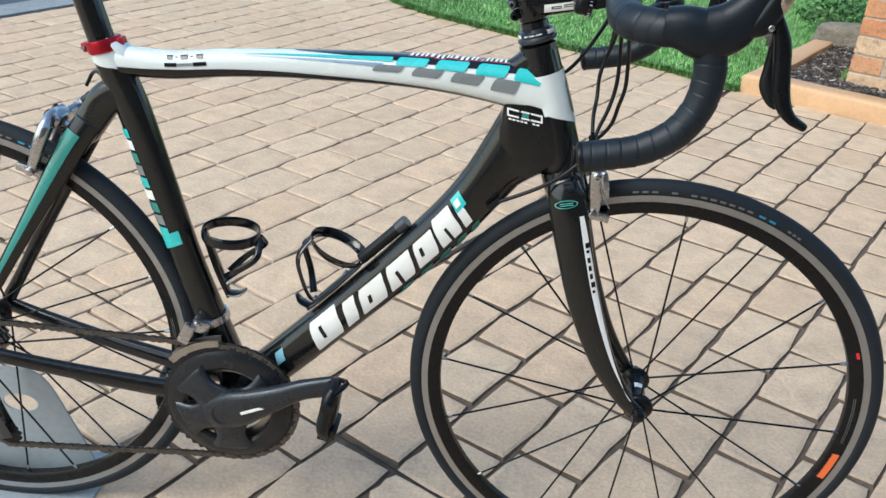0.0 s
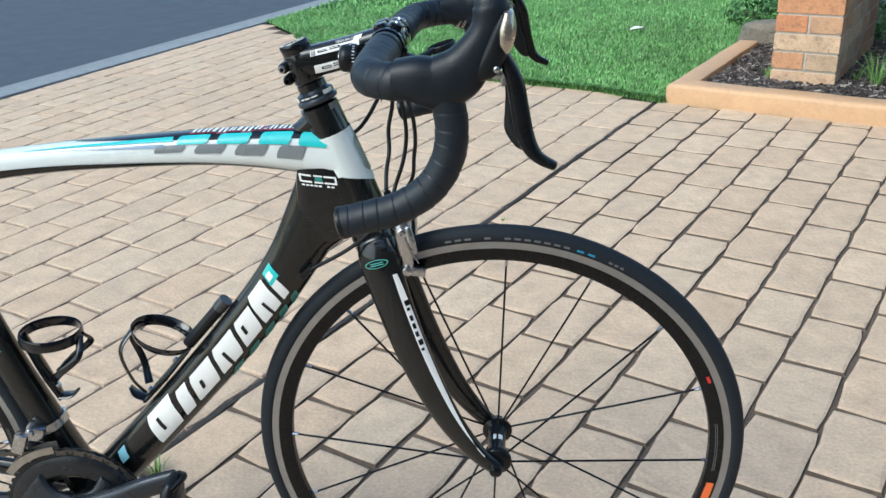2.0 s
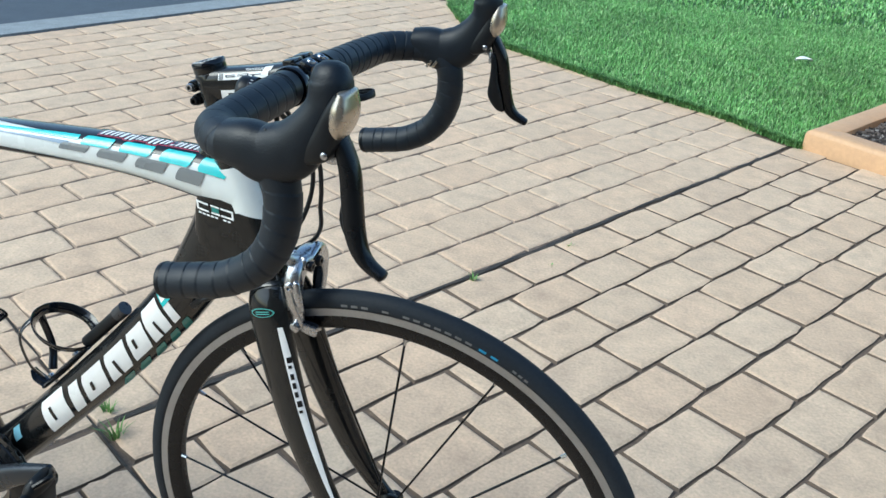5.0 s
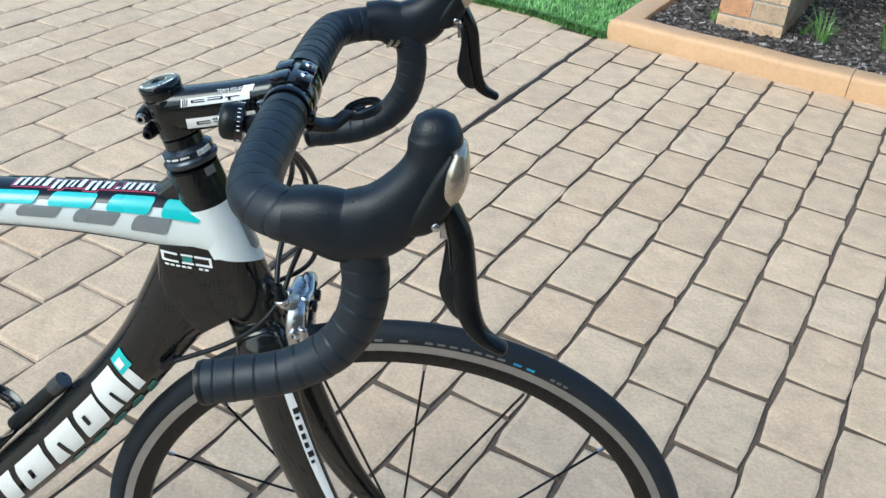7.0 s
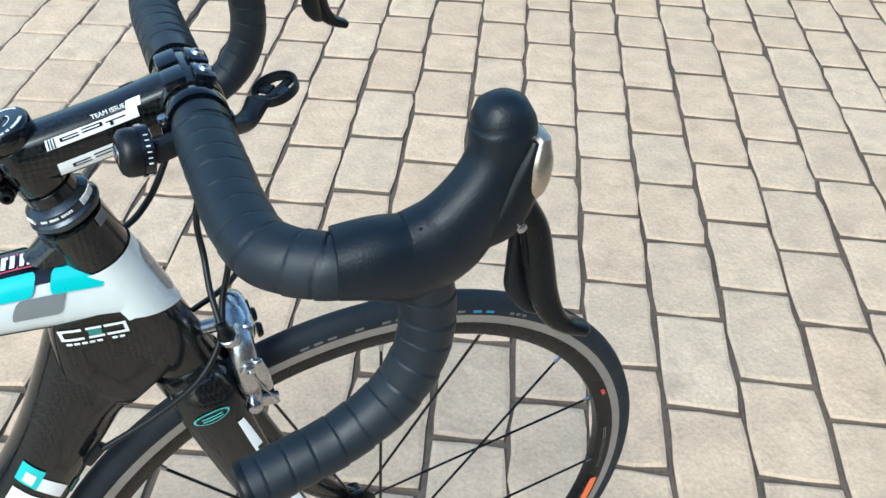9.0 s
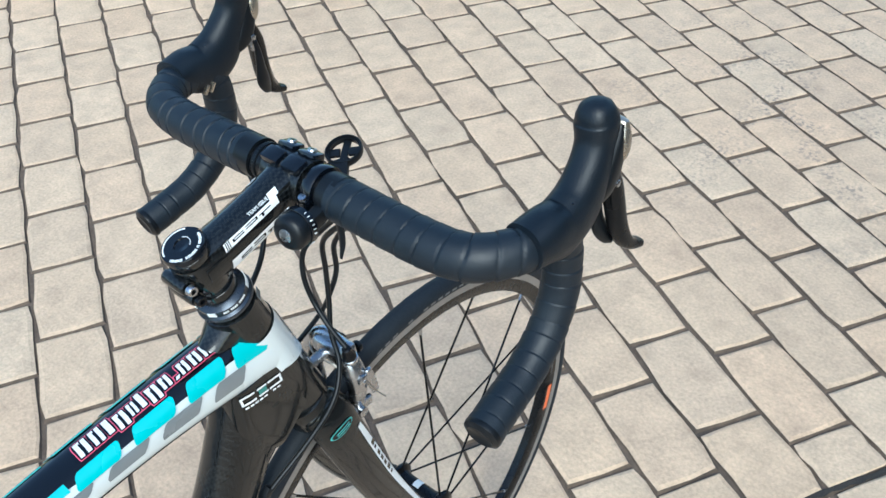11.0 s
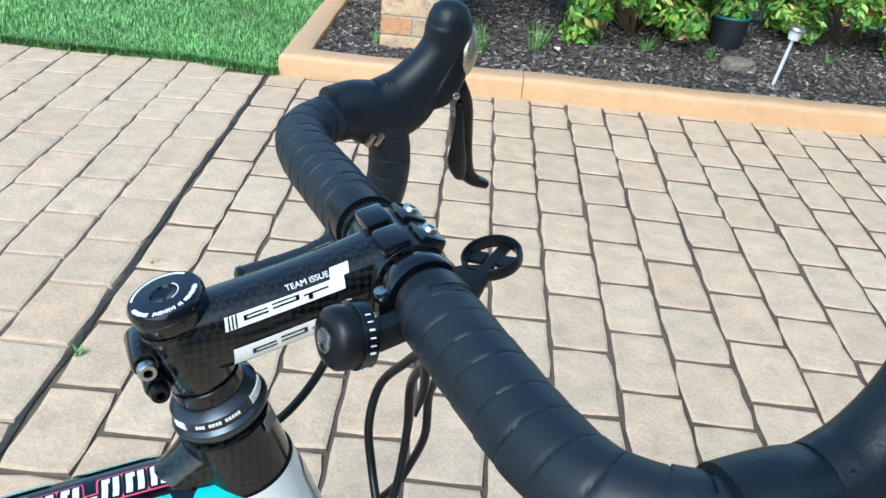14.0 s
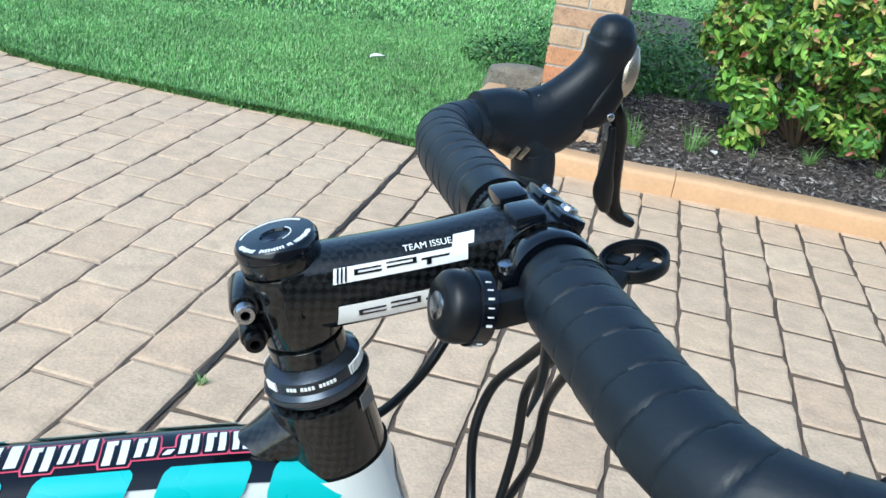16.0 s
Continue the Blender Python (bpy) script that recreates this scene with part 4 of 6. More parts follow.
def disc(B, u, deg, ru, ra, off, n=18):
    """A small round patch on a tube."""
    v = [B.at(u, deg, off)] + [B.at(u + ru * math.cos(2 * math.pi * i / n), deg + ra * math.sin(2 * math.pi * i / n), off) for i in range(n)]
    return Geo().add(v, [(0, 1 + i, 1 + (i + 1) % n) for i in range(n)])


part("fork_sticker", disc(blades_[0], 0.162, -4, 0.019, 34, 0.0014), M_TEAL_RIM, fork, "small oval celeste sticker")
part("sticker_panel", disc(blades_[0], 0.162, -4, 0.0152, 29, 0.0019), M_BLACK_GLOSS, fork, "dark centre of the sticker")
for q in (0.156, 0.165):
    part("sticker_bar", blades_[0].patch(Geo(), q, q + 0.004, -20, 16, 0.0024, 2, 6), M_TEAL_RIM, fork)

# headset and stem
UP = Vector((-0.318, 0.02, 0.948))


def steer(z):
    """The steering axis at a height."""
    return Vector((-0.2095 - (z - 0.845) * 0.335, 0.001 + (z - 0.845) * 0.03, z))


def ring_at(z):
    """A pose on the steering axis, x ahead."""
    zc = UP.normalized()
    xc = (Vector((1, 0, 0)) - zc * zc.x).normalized()
    yc = zc.cross(xc)
    p = steer(z)
    return Matrix(((xc.x, yc.x, zc.x, p.x), (xc.y, yc.y, zc.y, p.y), (xc.z, yc.z, zc.z, p.z), (0, 0, 0, 1)))


hs = part("headset", lathe(Geo(), [(0.0235, -0.001), (0.0242, 0.0), (0.0245, 0.004), (0.0225, 0.006), (0.0228, 0.007), (0.0225, 0.012), (0.0185, 0.015), (0.0170, 0.0155)], 36, along(steer(0.8425), UP)), M_HEADSET, bike, "dark blue-grey metal headset cup with white print", ST)
prints = [(-48, 0.0009, 0.0050), (-44, 0.0009, 0.0050), (-40, 0.0009, 0.0050), (-34, 0.0032, 0.0048), (-24, 0.0034, 0.0048), (-14, 0.0032, 0.0048), (-152, 0.0070, 0.0042), (28, 0.0032, 0.0048), (40, 0.0034, 0.0048), (150, 0.0070, 0.0042)]
prints += [(-126 + k * 4.2, 0.0012, 0.0016) for k in range(14) if k not in (3, 8)]
for a, w_, h_ in prints:
    part("headset_print", box(Geo(), (0.0008, w_, h_), ring_at(0.8425) @ pose(0, 0, 0, 0, 0, a) @ pose(0.0227, 0, 0.0095)), M_WHITE_INK, hs)
part("frame_tag", box(Geo(), (0.0006, 0.010, 0.0075), ring_at(0.8345) @ pose(0, 0, 0, 0, 0, -40) @ pose(0.0246, 0, 0)), M_GREY_INK, hs, "small grey tag")
part("headset_ring", lathe(Geo(), [(0.0224, 0.0), (0.0247, 0.0), (0.0250, 0.0012), (0.0247, 0.0024), (0.0224, 0.0024)], 40, ring_at(0.8435)), M_GREY_ALU, hs, "bright edge of the headset cup")
part("spacer", lathe(Geo(), [(0.017, 0.0), (0.0176, 0.0006), (0.0176, 0.0085), (0.017, 0.009)], 32, along(steer(0.857), UP)), M_CARBON, hs, "carbon spacer")
BAR = Vector((-0.116, 0.003, 0.911))
S0 = steer(0.8875)
g = Geo()
lathe(g, [(0.0, 0.0), (0.0172, 0.0), (0.0182, 0.0015), (0.0182, 0.0335), (0.0176, 0.035), (0.0, 0.035)], 36, along(steer(0.8670), UP))
STEM = Tube([(S0.x - 0.004, 0.0005, S0.z, 0.0185, 0.0168), (S0.x + 0.03, 0.001, S0.z + 0.0066, 0.0185, 0.0165), (-0.158, 0.002, 0.9018, 0.0182, 0.0165), (BAR.x - 0.010, 0.003, BAR.z - 0.001, 0.0185, 0.018)], power=3.0)
STEM.body(g, 28, 0.2)
lathe(g, [(0.0162, -0.022), (0.0205, -0.022), (0.0212, -0.020), (0.0212, 0.020), (0.0205, 0.022), (0.0162, 0.022)], 32, axis_y(*BAR), True)
# steerer clamp lugs
for z in (0.8765, 0.8905):
    p = steer(z) - Vector((0.0195, 0, 0.006))
    lathe(g, [(0.0, -0.013), (0.0058, -0.013), (0.0065, -0.011), (0.0065, 0.011), (0.0058, 0.013), (0.0, 0.013)], 16, axis_y(*p))
stem = part("stem", g, M_CARBON, bike, "glossy black carbon handlebar stem", ST)
for z, metal in ((0.8765, M_BLACK_ALU), (0.8905, M_SILVER)):
    p = steer(z) - Vector((0.0195, 0, 0.006))
    part("stem_bolt", lathe(Geo(), [(0.0022, 0.0), (0.0022, 0.0045), (0.0040, 0.0045), (0.0046, 0.0035), (0.0046, 0.0)], 16, axis_y(p.x, -0.0125, p.z)), metal, stem, "stem clamp bolt")
cap = part("top_cap", lathe(Geo(), [(0.0, 0.0070), (0.0176, 0.0070), (0.0183, 0.0076), (0.0183, 0.0108), (0.0170, 0.0126), (0.0066, 0.0130), (0.0060, 0.0118), (0.0028, 0.0112), (0.0, 0.0105)], 40, along(steer(0.9010), UP)), M_BLACK_GLOSS, stem, "round black top cap with white print")
part("cap_spacer", lathe(Geo(), [(0.0, 0.0), (0.0174, 0.0), (0.0179, 0.0006), (0.0179, 0.0066), (0.0172, 0.0072), (0.0, 0.0072)], 40, along(steer(0.9010), UP)), M_CARBON, stem, "carbon spacer under the cap")
g = Geo()
for k in range(34):
    a = -168 + k * 4.6
    if k not in (9, 10, 20, 23):
        box(g, (0.0024 if k % 3 else 0.0018, 0.0008, 0.0005), ring_at(0.9010) @ pose(0, 0, 0, 0, 0, a) @ pose(0.0150, 0, 0.0127, 0, 5, 0))
for k in range(24):
    box(g, (0.0011, 0.0017, 0.0005), ring_at(0.9010) @ pose(0, 0, 0, 0, 0, 40 + k * 5.2) @ pose(0.0152, 0, 0.0127, 0, 5, 0))
for k in range(12):
    box(g, (0.0005, 0.0014, 0.0005), ring_at(0.9010) @ pose(0, 0, 0, 0, 0, -60 + k * 9) @ pose(0.0072, 0, 0.0129))
part("cap_print", g, M_WHITE_INK, stem, "ring of white letter-sized bars")
sdir = Vector((BAR.x - S0.x, 0, BAR.z - S0.z)).normalized()
for s in (0, 1):
    k = (lambda d: d) if not s else (lambda d: 180 - d)
    STEM_W = ((0.20, 0.76, 14, 38, 0.012), (0.70, 0.80, 38, 62, 0.02), (0.20, 0.76, -34, -4, 0.012))
    for u0_, u1_, b0, b1, sl in STEM_W:
        part("stem_label", STEM.patch(Geo(), u0_, u1_, k(b0), k(b1), 0.0006, 12, 5, sl), M_WHITE_INK, stem, "white label with black bars")
    for u in (0.215, 0.232, 0.249):
        part("label_bar", STEM.patch(Geo(), u, u + 0.007, k(15), k(37), 0.0010, 2, 4, 0.010), M_BLACK_GLOSS, stem)
    for u0_, u1_, b0, b1 in ((0.29, 0.40, 22, 25), (0.29, 0.40, 28.5, 31), (0.29, 0.305, 22, 31), (0.42, 0.54, 24, 27), (0.42, 0.54, 31, 33.5), (0.525, 0.54, 24, 33), (0.56, 0.68, 26, 29), (0.58, 0.60, 18, 29)):
        for dn in (0, 42):
            part("label_bar", STEM.patch(Geo(), u0_, u1_, k(b0 - dn), k(b1 - dn), 0.0010, 4, 2, 0.004), M_BLACK_GLOSS, stem)
# faceplate: two blocks a side, split over the bar, with bolts
for s in (-1, 1):
    part("faceplate", lathe(Geo(), [(0.0163, -0.0095), (0.0200, -0.0095), (0.0208, -0.008), (0.0208, 0.008), (0.0200, 0.0095), (0.0163, 0.0095)], 32, axis_y(BAR.x + 0.0005, BAR.y + s * 0.0118, BAR.z), True), M_BLACK_GLOSS, stem, "black clamp half round the bar")
    for q in (1, -1):
        part("clamp_block", box(Geo(), (0.0150, 0.0195, 0.0100), pose(BAR.x - 0.0085, BAR.y + s * 0.0118, BAR.z + q * 0.0182, 0, -14 * q, 0), 0.0028), M_BLACK_GLOSS, stem)
        part("clamp_block", box(Geo(), (0.0150, 0.0185, 0.0100), pose(BAR.x + 0.0095, BAR.y + s * 0.0118, BAR.z + q * 0.0178, 0, 20 * q, 0), 0.0028), M_BLACK_GLOSS, stem)
for s in (-1, 1):
    for q in (1, -1):
        part("faceplate_bolt", lathe(Geo(), [(0.0, 0.0), (0.0044, 0.0), (0.0044, 0.004), (0.0038, 0.005), (0.002, 0.005), (0.002, 0.003), (0.0, 0.003)], 14, along((BAR.x + 0.0105, BAR.y + s * 0.0118, BAR.z + q * 0.0195), (0.42, 0, 1.0 * q))), M_SILVER, stem, "silver faceplate bolt")
part("clamp_print", box(Geo(), (0.0012, 0.0060, 0.0004), pose(BAR.x - 0.006, BAR.y - 0.0118, BAR.z + 0.0236, 0, -14, 0)), M_GREY_INK, stem, "tiny grey bar of print")


# handlebar; it is turned and tilted a little, so its far half stands lower and farther forward
NEAR = Matrix.Translation(BAR) @ Matrix(((1, 0.012, 0, 0), (0, 0.98, 0, 0), (0, 0.014, 1, 0), (0, 0, 0, 1))) @ Matrix.Translation(-BAR)
FAR = Matrix.Translation(BAR) @ Matrix(((1, 0.014, 0, 0), (0, 1.03, 0, 0), (0, -0.032, 1, 0), (0, 0, 0, 1))) @ Matrix.Translation(-BAR)


def bar_side(s):
    y0 = BAR.y
    pts = [(BAR.x, y0 + s * 0.045, BAR.z), (BAR.x, y0 + s * 0.10, BAR.z), (BAR.x + 0.001, y0 + s * 0.150, BAR.z), (-0.108, y0 + s * 0.184, 0.9125), (-0.084, y0 + s * 0.206, 0.914),
            (-0.056, y0 + s * 0.212, 0.913), (-0.037, y0 + s * 0.213, 0.904), (-0.029, y0 + s * 0.2135, 0.880),
            (-0.032, y0 + s * 0.215, 0.844), (-0.050, y0 + s * 0.2165, 0.812), (-0.082, y0 + s * 0.218, 0.7905), (-0.116, y0 + s * 0.2195, 0.7810), (-0.142, y0 + s * 0.221, 0.7755)]
    return [tuple((FAR if s > 0 else NEAR) @ Vector(p)) for p in pts]


hb = part("handlebar", sweep(Geo(), [(BAR.x, BAR.y - 0.09, BAR.z), (BAR.x, BAR.y + 0.09, BAR.z)], 0.0159, 28, 2), M_BLACK_ALU, bike, "black alloy drop handlebar", ST)
for s in (-1, 1):
    g = Geo()
    lathe(g, [(0.0150, -0.002), (0.0166, -0.002), (0.0166, 0.002), (0.0150, 0.002)], 28, axis_y(BAR.x, BAR.y + s * 0.0345, BAR.z), True)
    for i in range(40):
        a = 2 * math.pi * i / 40
        box(g, (0.0006, 0.004, 0.0012), Matrix.Translation((BAR.x, BAR.y + s * 0.0345, BAR.z)) @ pose(0, 0, 0, 0, math.degrees(a), 0) @ pose(0.0168, 0, 0))
    part("bar_collar", g, M_PLASTIC, hb, "knurled black collar")
    # the tape: overlapping turns along the bar
    path = spline(bar_side(s), 40)
    seg = np.linalg.norm(np.diff(path, axis=0), axis=1)
    dist = np.concatenate([[0], np.cumsum(seg)])
    total = dist[-1]
    d, turn = 0.0, 0
    cuts = []
    while d < total:
        cuts.append(d)
        d += 0.0175 if turn else 0.012
        turn += 1
    cuts.append(total)
    smp = np.arange(0, total, 0.0009)
    smp = np.append(smp, total)
    pts = np.stack([np.interp(smp, dist, path[:, j]) for j in range(3)], 1)
    n = 28
    tan = np.gradient(pts, axis=0)
    tan /= np.linalg.norm(tan, axis=1)[:, None]
    nrm = np.cross(tan[0], (0, 0, 1.0))
    nrm /= np.linalg.norm(nrm)
    v, f = [], []
    rt = random.Random(7 + s)
    offs = [rt.uniform(-0.0025, 0.0025) for _ in cuts]
    for i, p in enumerate(pts):
        nrm = nrm - tan[i] * (nrm @ tan[i])
        nrm /= np.linalg.norm(nrm)
        bi = np.cross(tan[i], nrm)
        for j in range(n):
            a = 2 * math.pi * j / n
            ds = smp[i] + 0.0035 * math.sin(a + 0.6)
            q = 0
            while q + 1 < len(cuts) - 1 and cuts[q + 1] + offs[q + 1] < ds:
                q += 1
            w_ = (ds - cuts[q] - offs[q]) / 0.0175
            r = np.interp(smp[i], [0, 0.10, 0.17, 0.24], [0.0190, 0.0188, 0.0178, 0.0162]) + (0.0006 if s < 0 else 0.0003) * max(0.0, min(1.0, 1 - w_)) ** 0.7 - (0.0015 if 0 < w_ * 0.0175 < 0.0012 and q else 0) * (1.0 if smp[i] < 0.2 else 0.55)
            if smp[i] < 0.006:
                r = 0.0176
            v.append(p + r * (math.cos(a) * nrm + math.sin(a) * bi))
    m_ = len(pts)
    f = [(i * n + j, i * n + (j + 1) % n, (i + 1) * n + (j + 1) % n, (i + 1) * n + j) for i in range(m_ - 1) for j in range(n)]
    f += [tuple(range(n)), tuple((m_ - 1) * n + j for j in range(n))]
    part("bar_tape", Geo().add(v, f), M_TAPE, hb, "black wrapped bar tape with overlapping turns", angle=60)
    e, td = pts[-1], tan[-1]
    g = lathe(Geo(), [(0.0, -0.004), (0.0150, -0.004), (0.0172, 0.0), (0.0165, 0.0035), (0.0120, 0.006), (0.0100, 0.0045), (0.0, 0.004)], 24, along(e, td))
    part("bar_end_plug", g, M_PLASTIC, hb, "black bar end plug")
    # finishing tape at the middle of the bar
    lathe(g2 := Geo(), [(0.0160, -0.009), (0.0180, -0.009), (0.0186, 0.009), (0.0160, 0.009)], 28, axis_y(BAR.x, BAR.y + s * 0.049, BAR.z), True)
    part("finishing_tape", g2, M_PLASTIC, hb, "shiny black finishing tape")


# brake and shift levers
def control(s):
    y = BAR.y + s * 0.2135
    H_ = Tube([(-0.080, y - s * 0.003, 0.9180, 0.0182, 0.0192), (-0.060, y, 0.9175, 0.0222, 0.0196), (-0.041, y + s * 0.001, 0.9140, 0.0252, 0.0186), (-0.020, y + s * 0.0015, 0.9220, 0.0250, 0.0178),
               (-0.0035, y + s * 0.001, 0.9410, 0.0195, 0.0162), (0.0075, y - s * 0.001, 0.9610, 0.0158, 0.0152), (0.0115, y - s * 0.003, 0.9775, 0.0172, 0.0168), (0.0110, y - s * 0.004, 0.9870, 0.0152, 0.0150)], up=(-0.3, 0, 1), per=8, power=2.3)
    hood = part("control_hood", H_.body(Geo(), 36, 0.72, cap0=0.04), M_RUBBER, bike, "black rubber brake hood", ST @ Matrix.Translation((FAR if s > 0 else NEAR) @ Vector((BAR.x, y, BAR.z)) - Vector((BAR.x, y, BAR.z))))
    yy = y + s * 0.001
    # flat-sided bracket that the lever hangs from
    g = Tube([(-0.003, yy, 0.9215, 0.0075, 0.0150), (0.0075, yy, 0.9300, 0.0120, 0.0172), (0.0155, yy, 0.9455, 0.0120, 0.0172), (0.0205, yy, 0.9630, 0.0085, 0.0160), (0.0235, yy, 0.9760, 0.0040, 0.0130)], up=(-0.3, 0, 1), power=3.2).body(Geo(), 28, 0.35)
    part("bracket", g, M_PLASTIC, hood, "black lever bracket")
    plate = Tube([(0.0195, yy, 0.9380, 0.0038, 0.0120), (0.0235, yy, 0.9500, 0.0078, 0.0178), (0.0255, yy, 0.9640, 0.0088, 0.0180), (0.0270, yy, 0.9775, 0.0050, 0.0140)], up=(1, 0, 0), power=2.8)
    part("nameplate", plate.body(Geo(), 28, 0.4), M_BRONZE, hood, "shiny metal lever nameplate")
    L = Tube([(0.0205, yy, 0.9420, 0.0048, 0.0095), (0.0265, yy + s * 0.0005, 0.9290, 0.0068, 0.0098), (0.0325, yy + s * 0.003, 0.9130, 0.0084, 0.0092), (0.0362, yy + s * 0.006, 0.8920, 0.0088, 0.0084), (0.0402, yy + s * 0.009, 0.8690, 0.0088, 0.0078),
              (0.0468, yy + s * 0.012, 0.8520, 0.0074, 0.0074), (0.0560, yy + s * 0.014, 0.8420, 0.0056, 0.0070), (0.0690, yy + s * 0.016, 0.8355, 0.0042, 0.0066)], up=(1, 0, 0), per=8, power=2.6)
    part("brake_lever", L.body(Geo(), 24, 0.6), M_BLACK_ALU, hood, "curved black brake lever")
    P_ = Tube([(0.0245, yy - s * 0.006, 0.9180, 0.0030, 0.0036), (0.0270, yy - s * 0.006, 0.9020, 0.0040, 0.0040), (0.0280, yy - s * 0.005, 0.8840, 0.0060, 0.0042), (0.0300, yy - s * 0.003, 0.8690, 0.0085, 0.0042), (0.0360, yy + s * 0.001, 0.8550, 0.0060, 0.0036), (0.0405, yy + s * 0.004, 0.8490, 0.0025, 0.0026)], up=(1, 0, 0), per=8)
    part("shift_paddle", P_.body(Geo(), 18, 0.6), M_PLASTIC, hood, "black shift paddle")
    for pp in ([(0.0100, yy, 0.9205), (0.0150, yy, 0.9195), (0.0200, yy, 0.9210)], [(0.0205, yy - s * 0.004, 0.9220), (0.0225, yy - s * 0.005, 0.9160), (0.0230, yy - s * 0.005, 0.9080)]):
        part("pivot_link", sweep(Geo(), pp, 0.0022, 8, 5, False, 1.8), M_SILVER, hood, "bright metal lever linkage")
    for q in (-1, 1):
        part("pivot_pin", lathe(Geo(), [(0.0, 0.0), (0.0030, 0.0), (0.0030, 0.001), (0.0022, 0.0016), (0.0, 0.0016)], 14, pose(0.0160, yy + q * 0.0168, 0.9285, 90 if q < 0 else -90, 0, 0)), M_SILVER, hood, "silver pivot pin")
    g = Geo()
    for dx in (-0.0035, 0.0035):
        box(g, (0.0038, 0.004, 0.011), pose(-0.049 + dx, y - s * 0.0165, 0.8990, 0, 35, 0), 0.001)
    part("clamp_mark", g, M_BRONZE, hood, "pale gap under the hood edge")
    # pinhole mark on top of the hood
    part("hood_dimple", lathe(Geo(), [(0.0, 0.0), (0.0012, 0.0), (0.0009, 0.0004), (0.0, 0.0004)], 10, along(H_.at(0.36, 62, 0.0002), H_.n[int(0.36 * H_.len)])), M_BLACK_GLOSS, hood, "tiny dark dimple")
    return hood


control(-1)
control(1)

# ---- running gear, brakes, cables and small fittings ----
def words(text, size, m, mat, parent, label=""):
    """Flat printed words as a thin mesh."""
    cu_ = bpy.data.curves.new("print", "FONT")
    cu_.body, cu_.size, cu_.extrude, cu_.align_x, cu_.align_y = text, size, 0.0001, 'CENTER', 'CENTER'
    tmp = bpy.data.objects.new("print", cu_)
    me = bpy.data.meshes.new_from_object(tmp)
    bpy.data.objects.remove(tmp)
    me.transform(m)
    me.materials.append(mat)
    ob = new("print", me)
    ob.parent = parent
    return tagged(ob, label) if label else ob


BB = Vector((-0.410, 0, 0.266))


def toothed(g, at, y, r, teeth, t=0.0012, inner=0.0, depth=0.0032):
    """A toothed ring in the plane of the bike."""
    n = teeth * 4
    v = []
    for yy in (-t, t):
        for j in range(n):
            a = 2 * math.pi * j / n
            ro = r + (depth if j % 4 in (1, 2) else 0)
            v += [(at[0] + ro * math.cos(a), y + yy, at[2] + ro * math.sin(a)), (at[0] + inner * math.cos(a), y + yy, at[2] + inner * math.sin(a))]
    f = []
    for j in range(n):
        k = (j + 1) % n
        f += [(2 * j, 2 * k, 2 * k + 1, 2 * j + 1), (2 * n + 2 * j, 2 * n + 2 * j + 1, 2 * n + 2 * k + 1, 2 * n + 2 * k),
              (2 * j, 2 * n + 2 * j, 2 * n + 2 * k, 2 * k), (2 * j + 1, 2 * k + 1, 2 * n + 2 * k + 1, 2 * n + 2 * j + 1)]
    return g.add(v, f)


CD = Vector((0.152, 0, 0.069)).normalized()
g = Geo()
pedal_r = BB + CD * 0.182
Tube([(BB.x - 0.026, -0.062, BB.z - 0.013, 0.024, 0.009), (BB.x + 0.012, -0.067, BB.z + 0.0065, 0.0315, 0.0125), (BB.x + 0.045, -0.072, BB.z + 0.024, 0.0255, 0.0125), (BB.x + 0.085, -0.075, BB.z + 0.045, 0.0185, 0.0110), (BB.x + 0.120, -0.077, BB.z + 0.063, 0.0155, 0.0095), (pedal_r.x, -0.078, pedal_r.z, 0.0165, 0.008)], power=2.6).body(g, 20, 0.6)
lathe(g, [(0.0, 0.050), (0.026, 0.050), (0.0275, 0.054), (0.0270, 0.068), (0.0240, 0.0740), (0.0195, 0.0755), (0.0165, 0.0740), (0.0150, 0.0690), (0.0, 0.0680)], 28, axis_y(BB.x, 0, BB.z))
crank = part("crank_arm", g, M_CRANK, bike, "dark grey metal crank arm", FR)
for a in (radians(30), radians(141), radians(205), radians(274)):
    d = Vector((math.cos(a), 0, math.sin(a)))
    q0, q1, q2 = BB + d * 0.012, BB + d * 0.046, BB + d * 0.074
    sp_ = Tube([(q0.x, -0.061, q0.z, 0.034, 0.009), (q1.x, -0.058, q1.z, 0.0230, 0.008), (q2.x, -0.0535, q2.z, 0.0330, 0.006)], power=2.4, up=(-d.z, 0, d.x))
    part("spider_arm", sp_.body(Geo(), 20, 0.5), M_CRANK, crank)
    q = BB + d * 0.066
    part("chainring_bolt", lathe(Geo(), [(0.0, 0.054), (0.0062, 0.054), (0.0062, 0.0590), (0.0045, 0.0600), (0.0, 0.0597)], 14, axis_y(q.x, 0, q.z)), M_GREY_ALU, crank)
part("crank_print", box(Geo(), (0.040, 0.0006, 0.0048), pose(BB.x + 0.046, -0.0848, BB.z + 0.0215, 0, -24, 0)), M_WHITE_INK, crank, "white letter-sized bar")
g = toothed(Geo(), BB, -0.046, 0.1005, 50, 0.0013, 0.070)
lathe(g, [(0.064, 0.0475), (0.0965, 0.0475), (0.0955, 0.0495), (0.086, 0.0535), (0.070, 0.0545), (0.0655, 0.0520)], 72, axis_y(BB.x, 0, BB.z), True)
ring = part("chainring", g, M_DARK_ALU, bike, "large black toothed chainring", FR, angle=30)
part("inner_chainring", toothed(Geo(), BB, -0.039, 0.0685, 34, 0.0012, 0.054), M_STEEL, ring, "small steel chainring", angle=30)
